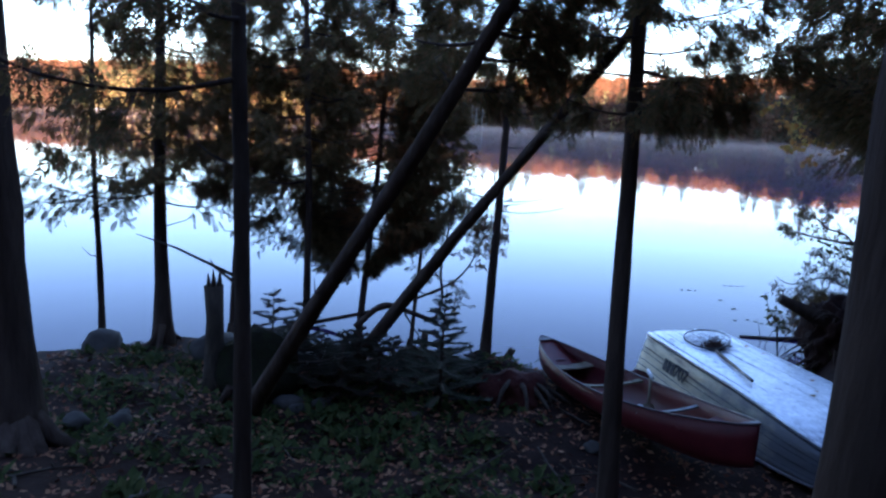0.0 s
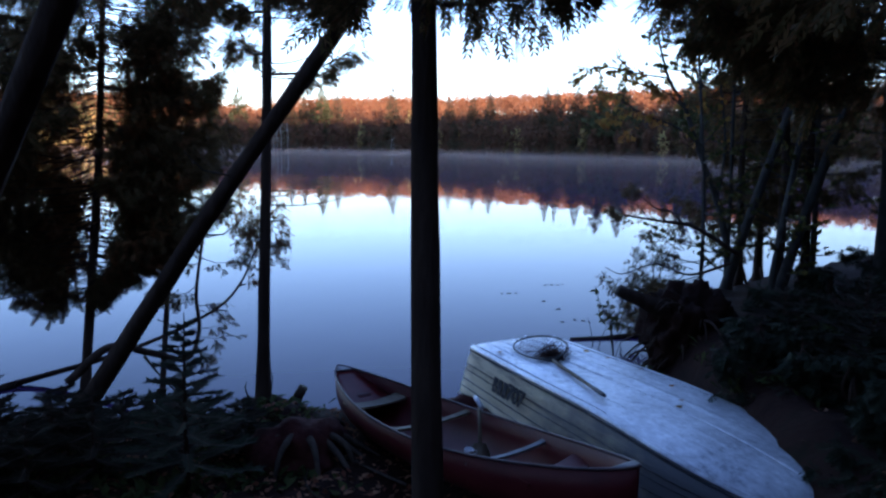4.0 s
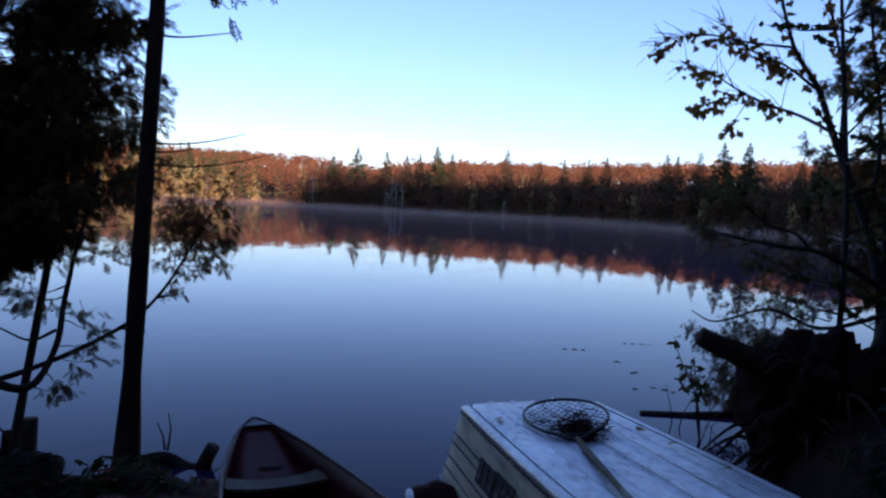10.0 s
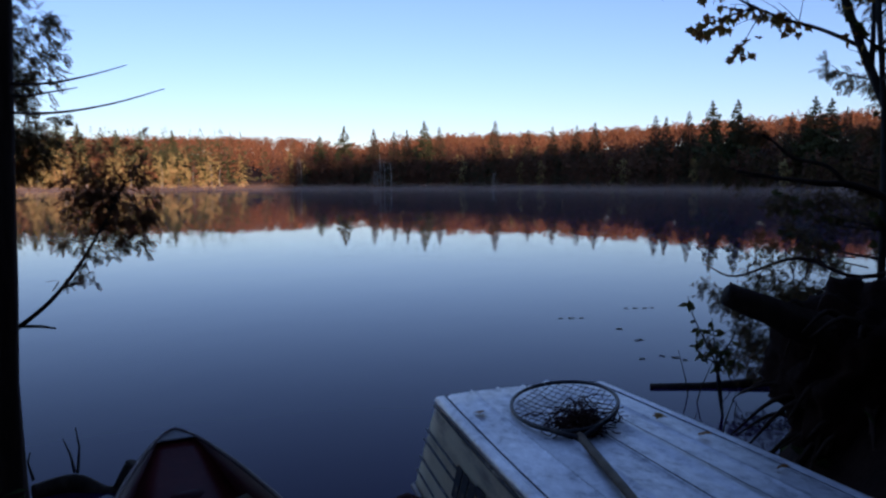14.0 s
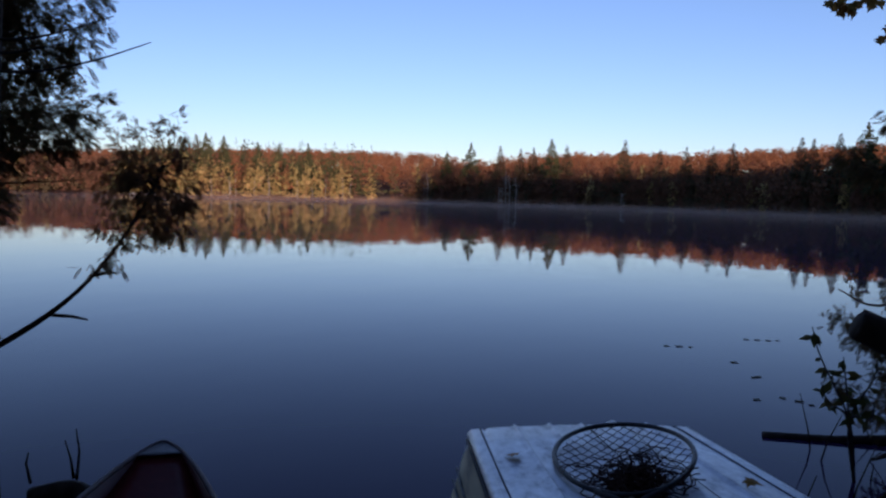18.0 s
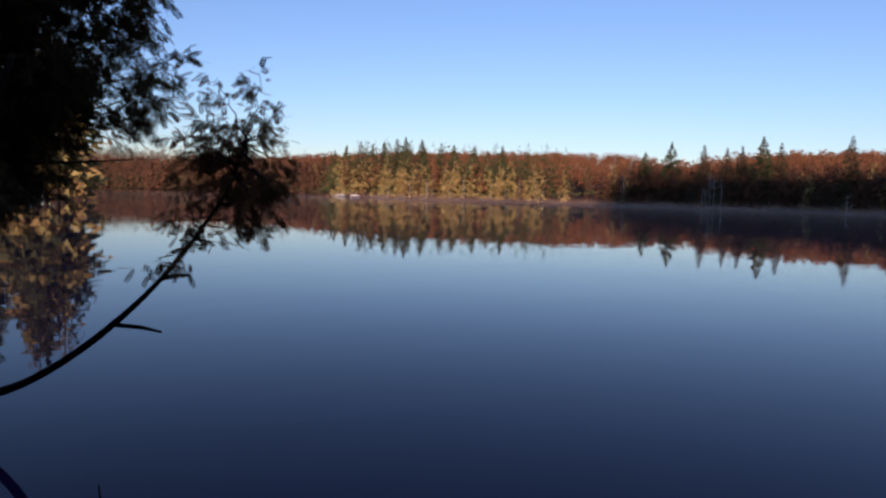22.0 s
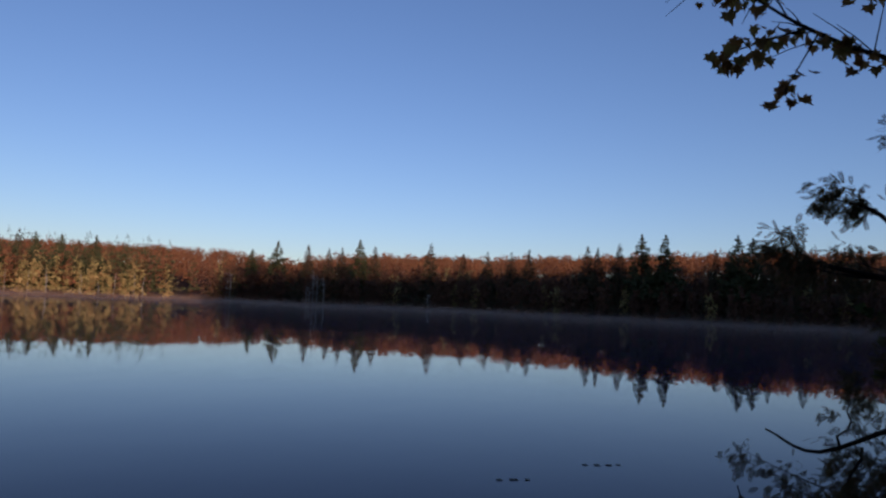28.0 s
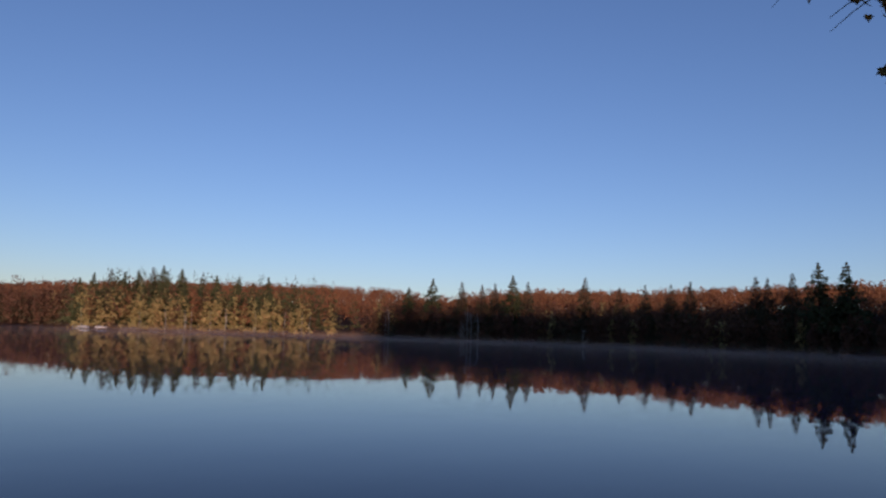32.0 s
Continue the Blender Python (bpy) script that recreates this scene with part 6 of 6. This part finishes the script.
    part("pole", Geo().tube([(0, 0, 0.0), (0.45, 0.1, 0.0), (1.0, 0.28, 0.03)], [0.026, 0.03, 0.034], 10, 0.1), DEADWOOD, t)
    part("branch_stub", Geo().tube([(0.05, 0, 0.02), (0.04, 0, -0.1), (0.07, 0, -0.2)], [0.012, 0.01, 0.006], 5), DEADWOOD, t)
    # leafy sapling at the waterline
    o = Vector((3.86, 14.75, 0.0))
    t = thing("sapling", "small leafy sapling growing at the waterline", "shrub", "", o)
    lv = Geo()
    for e in ((-0.27, 0, 0.88), (-0.1, 0, 0.72), (0.08, 0.05, 0.75), (-0.2, 0.05, 0.55), (0.05, -0.1, 0.5)):
        line = bezier([(0, 0, -0.05), (-0.05, 0, 0.35), Vector(e) * 0.8, Vector(e)], 5)
        part("stem", Geo().tube(line, list(np.linspace(0.009, 0.003, len(line))), 5), BARK_GREY, t)
        for k in range(12):
            p, d = along(line, rng.uniform(0.35, 1.0))
            h = Vector((rng.normal(0, 1), rng.normal(0, 0.6), rng.normal(-0.7, 0.4))).normalized()
            s = h.cross(Vector((rng.normal(0, 0.35), 1, rng.normal(0, 0.35)))).normalized()
            l = rng.uniform(0.06, 0.1)
            lv.add([tuple(p), tuple(p + h * l * 0.45 + s * l * 0.2), tuple(p + h * l), tuple(p + h * l * 0.45 - s * l * 0.2)], [(0, 1, 2, 3)])
    part("leaves", lv, SHRUB_LEAF, t, smooth=False)
    # young firs
    young_fir(0.12, 10.65, 1.3, 0.48, 64, "young fir sapling with blue-green needles on the slope", rng, FIR_LEAF)
    # shade-dark seedlings; the five past x = 4.5 are added to darken the bank
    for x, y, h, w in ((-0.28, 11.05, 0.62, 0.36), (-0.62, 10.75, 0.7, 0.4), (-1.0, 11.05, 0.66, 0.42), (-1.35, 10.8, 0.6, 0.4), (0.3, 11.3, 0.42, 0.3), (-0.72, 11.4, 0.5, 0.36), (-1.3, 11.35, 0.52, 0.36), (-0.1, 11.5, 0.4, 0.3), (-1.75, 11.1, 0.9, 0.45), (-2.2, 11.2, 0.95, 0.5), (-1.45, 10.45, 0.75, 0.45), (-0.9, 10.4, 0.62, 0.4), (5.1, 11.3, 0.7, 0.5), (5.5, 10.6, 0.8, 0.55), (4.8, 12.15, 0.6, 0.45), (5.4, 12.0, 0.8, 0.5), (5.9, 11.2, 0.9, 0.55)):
        young_fir(x, y, h, w, 30, "low bushy fir seedling, needles darkened to match the shade", rng, SHADED_FIR)
    # mossy mound at the foot of the leaning trunk
    stone(-1.8, 10.25, (0.52, 0.42, 0.42), MOSSY_EARTH, "mossy earth mound at the foot of the leaning cedar", rng, sink=0.25, group="")
    # floating leaves
    spots = [(2.68, 18.37), (2.8, 18.4), (2.55, 18.33), (3.5, 19.22), (3.62, 19.25), (3.38, 19.2), (3.72, 19.3), (3.24, 17.8), (3.4, 17.2), (3.44, 17.25), (3.4, 16.4), (3.6, 16.55), (3.72, 16.5), (3.8, 16.42)]
    pad = Geo()
    n = 14
    vv = [(0.045 * math.cos(2 * math.pi * k / n) * (1.5 if k % 5 else 1.2), 0.04 * math.sin(2 * math.pi * k / n), 0.003 if k % 3 else 0.006) for k in range(1, n)] + [(0, 0, 0.003)]
    vv += [(x, y, z - 0.003) for x, y, z in vv]
    m = n
    pad.add(vv, [(i, i + 1, n - 1) for i in range(n - 2)] + [(m + i + 1, m + i, m + n - 1) for i in range(n - 2)])
    pm = pad.mesh("floating_leaf", LILY, False)
    for k, (x, y) in enumerate(spots):
        ob = tagged(new("floating_leaf", pm), "brown leaf floating flat on the lake", "leaf", "leaves on the water")
        ob.location = (x, y, 0.003)
        ob.rotation_euler[2] = rng.uniform(-0.5, 0.5)
        s = rng.uniform(0.4, 0.75)
        ob.scale = (s, s, 1)
    # dead leaves on the upturned boat
    lm = [maple_leaf_mesh(s, "fallen_leaf") for s in (0.055, 0.07)]
    for s, y in ((0.42, -0.38), (2.42, 0.03), (2.3, 0.12), (1.05, 0.4), (1.5, 0.42), (0.75, 0.36), (2.0, 0.34)):
        ob = tagged(new("fallen_leaf", random.choice(lm)), "dry brown leaf lying on the boat bottom", "leaf", "leaves on the boat")
        ob.location = on_boat(s, y, 0.012)
        ob.rotation_euler = (rng.normal(0, 0.2), rng.normal(0, 0.2), rng.uniform(0, 6))
    # twigs sticking from the water by the bank
    for k in range(9):
        x, y = rng.uniform(3.5, 4.2), rng.uniform(13.9, 15.6)
        t = thing("water_twig", "thin dead twig sticking out of the water", "twig", "twigs in the water", (x, y, -0.1))
        a, l = rng.uniform(0, 6.28), rng.uniform(0.2, 0.45)
        part("twig", Geo().tube([(0, 0, 0), (0.05 * math.cos(a), 0.05 * math.sin(a), l * 0.5), (0.14 * math.cos(a), 0.14 * math.sin(a), l)], [0.007, 0.005, 0.002], 5), DEADWOOD, t)


clutter()


def ground_cover():
    rng = np.random.default_rng(61)
    g = Geo()
    N = 30000
    x, y = rng.uniform(-7, 9, N), 0.5 + 12 * rng.random(N) ** 0.85
    z = ground_z(x, y)
    for k in range(N):
        if z[k] < 0.02 or (x[k] > 3.6 and rng.random() < 0.93):
            continue
        s = rng.uniform(0.014, 0.04)
        zz = z[k] + 0.012 + rough_z(x[k], y[k])
        e = Euler((rng.normal(0, 0.35), rng.normal(0, 0.35), rng.uniform(0, 6.28))).to_matrix()
        c = Vector((x[k], y[k], zz))
        g.add([tuple(c + e @ Vector(p)) for p in ((-s, 0, 0), (-s * 0.3, -s * 0.6, 0.006), (s, 0, 0.01), (-s * 0.3, s * 0.6, 0.006))], [(0, 1, 2, 3)])
    solid("leaf_litter", g, LITTER, "brown fallen leaves scattered over the forest floor", "leaves", kind="stuff", smooth=False)
    g = Geo()
    for k in range(150):
        cx, cy = rng.uniform(-4.5, 1.6), rng.uniform(6.8, 11.6)
        if rng.random() < 0.5:
            cx, cy = rng.normal(-0.7, 0.7), rng.normal(9.9, 0.8)
        if rng.random() < 0.25:
            cx, cy = rng.uniform(4.2, 8), rng.uniform(8, 14)
        cz = gz(cx, cy)
        if cz < 0.05:
            continue
        for j in range(22):
            a, l = rng.uniform(0, 6.28), rng.uniform(0.06, 0.2)
            h = Vector((math.cos(a), math.sin(a), rng.uniform(0.4, 1.6))).normalized() * l
            s = Vector((-math.sin(a), math.cos(a), 0)) * l * 0.2
            p = Vector((cx + rng.normal(0, 0.08), cy + rng.normal(0, 0.08), cz - 0.02))
            g.add([tuple(p), tuple(p + h * 0.55 + s), tuple(p + h + Vector((0, 0, -l * 0.15))), tuple(p + h * 0.55 - s)], [(0, 1, 2, 3)])
    for k in range(420):
        cx, cy = rng.uniform(-4, 1.2), rng.uniform(8.2, 11.8)
        if k % 5 == 0:
            cx, cy = rng.uniform(3.8, 5.6), rng.uniform(9.3, 13.2)
        if gz(cx, cy) < 0.08 or abs((BOAT.inverted() @ Vector((cx, cy, 0))).y) < 0.78 or abs((cx - CANOE_A.x) * (CANOE_B - CANOE_A).y - (cy - CANOE_A.y) * (CANOE_B - CANOE_A).x) / CANOE_L < 0.5:
            continue
        cz = gz(cx, cy) + rough_z(cx, cy)
        for j in range(20):
            a, l = rng.uniform(0, 6.28), rng.uniform(0.04, 0.15)
            h = Vector((math.cos(a), math.sin(a), rng.uniform(0.1, 1.2))).normalized() * l
            s = Vector((-math.sin(a), math.cos(a), 0)) * l * 0.22
            p = Vector((cx + rng.normal(0, 0.1), cy + rng.normal(0, 0.1), cz - 0.02))
            g.add([tuple(p), tuple(p + h * 0.55 + s), tuple(p + h + Vector((0, 0, -l * 0.15))), tuple(p + h * 0.55 - s)], [(0, 1, 2, 3)])
    for k in range(60):
        cx, cy = rng.uniform(4.0, 8.5), rng.uniform(8.0, 13.2)
        if abs((BOAT.inverted() @ Vector((cx, cy, 0))).y) < 1.0:
            continue
        cz = gz(cx, cy)
        for j in range(18):
            a, l = rng.uniform(0, 6.28), rng.uniform(0.06, 0.17)
            h = Vector((math.cos(a), math.sin(a), rng.uniform(0.5, 2.2))).normalized() * l
            s = Vector((-math.sin(a), math.cos(a), 0)) * l * 0.13
            p = Vector((cx + rng.normal(0, 0.1), cy + rng.normal(0, 0.1), cz - 0.03))
            g.add([tuple(p), tuple(p + h * 0.55 + s), tuple(p + h + Vector((0, 0, -l * 0.15))), tuple(p + h * 0.55 - s)], [(0, 1, 2, 3)])
    solid("undergrowth", g, MOSS, "low green ferns and seedlings on the slope", "plants", kind="stuff", smooth=False)


def fallen_sticks():
    rng = np.random.default_rng(71)
    for k in range(70):
        x, y = rng.uniform(-4.5, 3.2), rng.uniform(6.0, 11.2)
        if k % 4 == 0:
            x, y = rng.uniform(4.3, 6.5), rng.uniform(9, 13)
        if gz(x, y) < 0.06 or abs((BOAT.inverted() @ Vector((x, y, 0))).y) < 0.9:
            continue
        t = thing("fallen_stick", "dead brown stick lying on the forest floor", "stick", "sticks on the ground", (x, y, gz(x, y)))
        a, l, r = rng.uniform(0, 3.14), rng.uniform(0.25, 0.9), rng.uniform(0.006, 0.016)
        d = Vector((math.cos(a), math.sin(a), 0)) * l * 0.5
        ends = [Vector((c.x, c.y, gz(x + c.x, y + c.y) - gz(x, y) + 0.03)) for c in (-d, Vector(), d)]
        ends[1] += Vector((rng.normal(0, 0.04), rng.normal(0, 0.04), 0.02))
        line = bezier(ends, 4)
        part("stem", Geo().tube(line, list(np.linspace(r, r * 0.4, len(line))), 6, 0.2), DEADWOOD, t)
        if rng.random() < 0.6:
            p, q2 = along(line, 0.55)
            part("twig", Geo().tube([p, p + Vector((rng.normal(0, 0.1), rng.normal(0, 0.1), 0.05))], [r * 0.5, r * 0.2], 5), DEADWOOD, t)


fallen_sticks()
ground_cover()
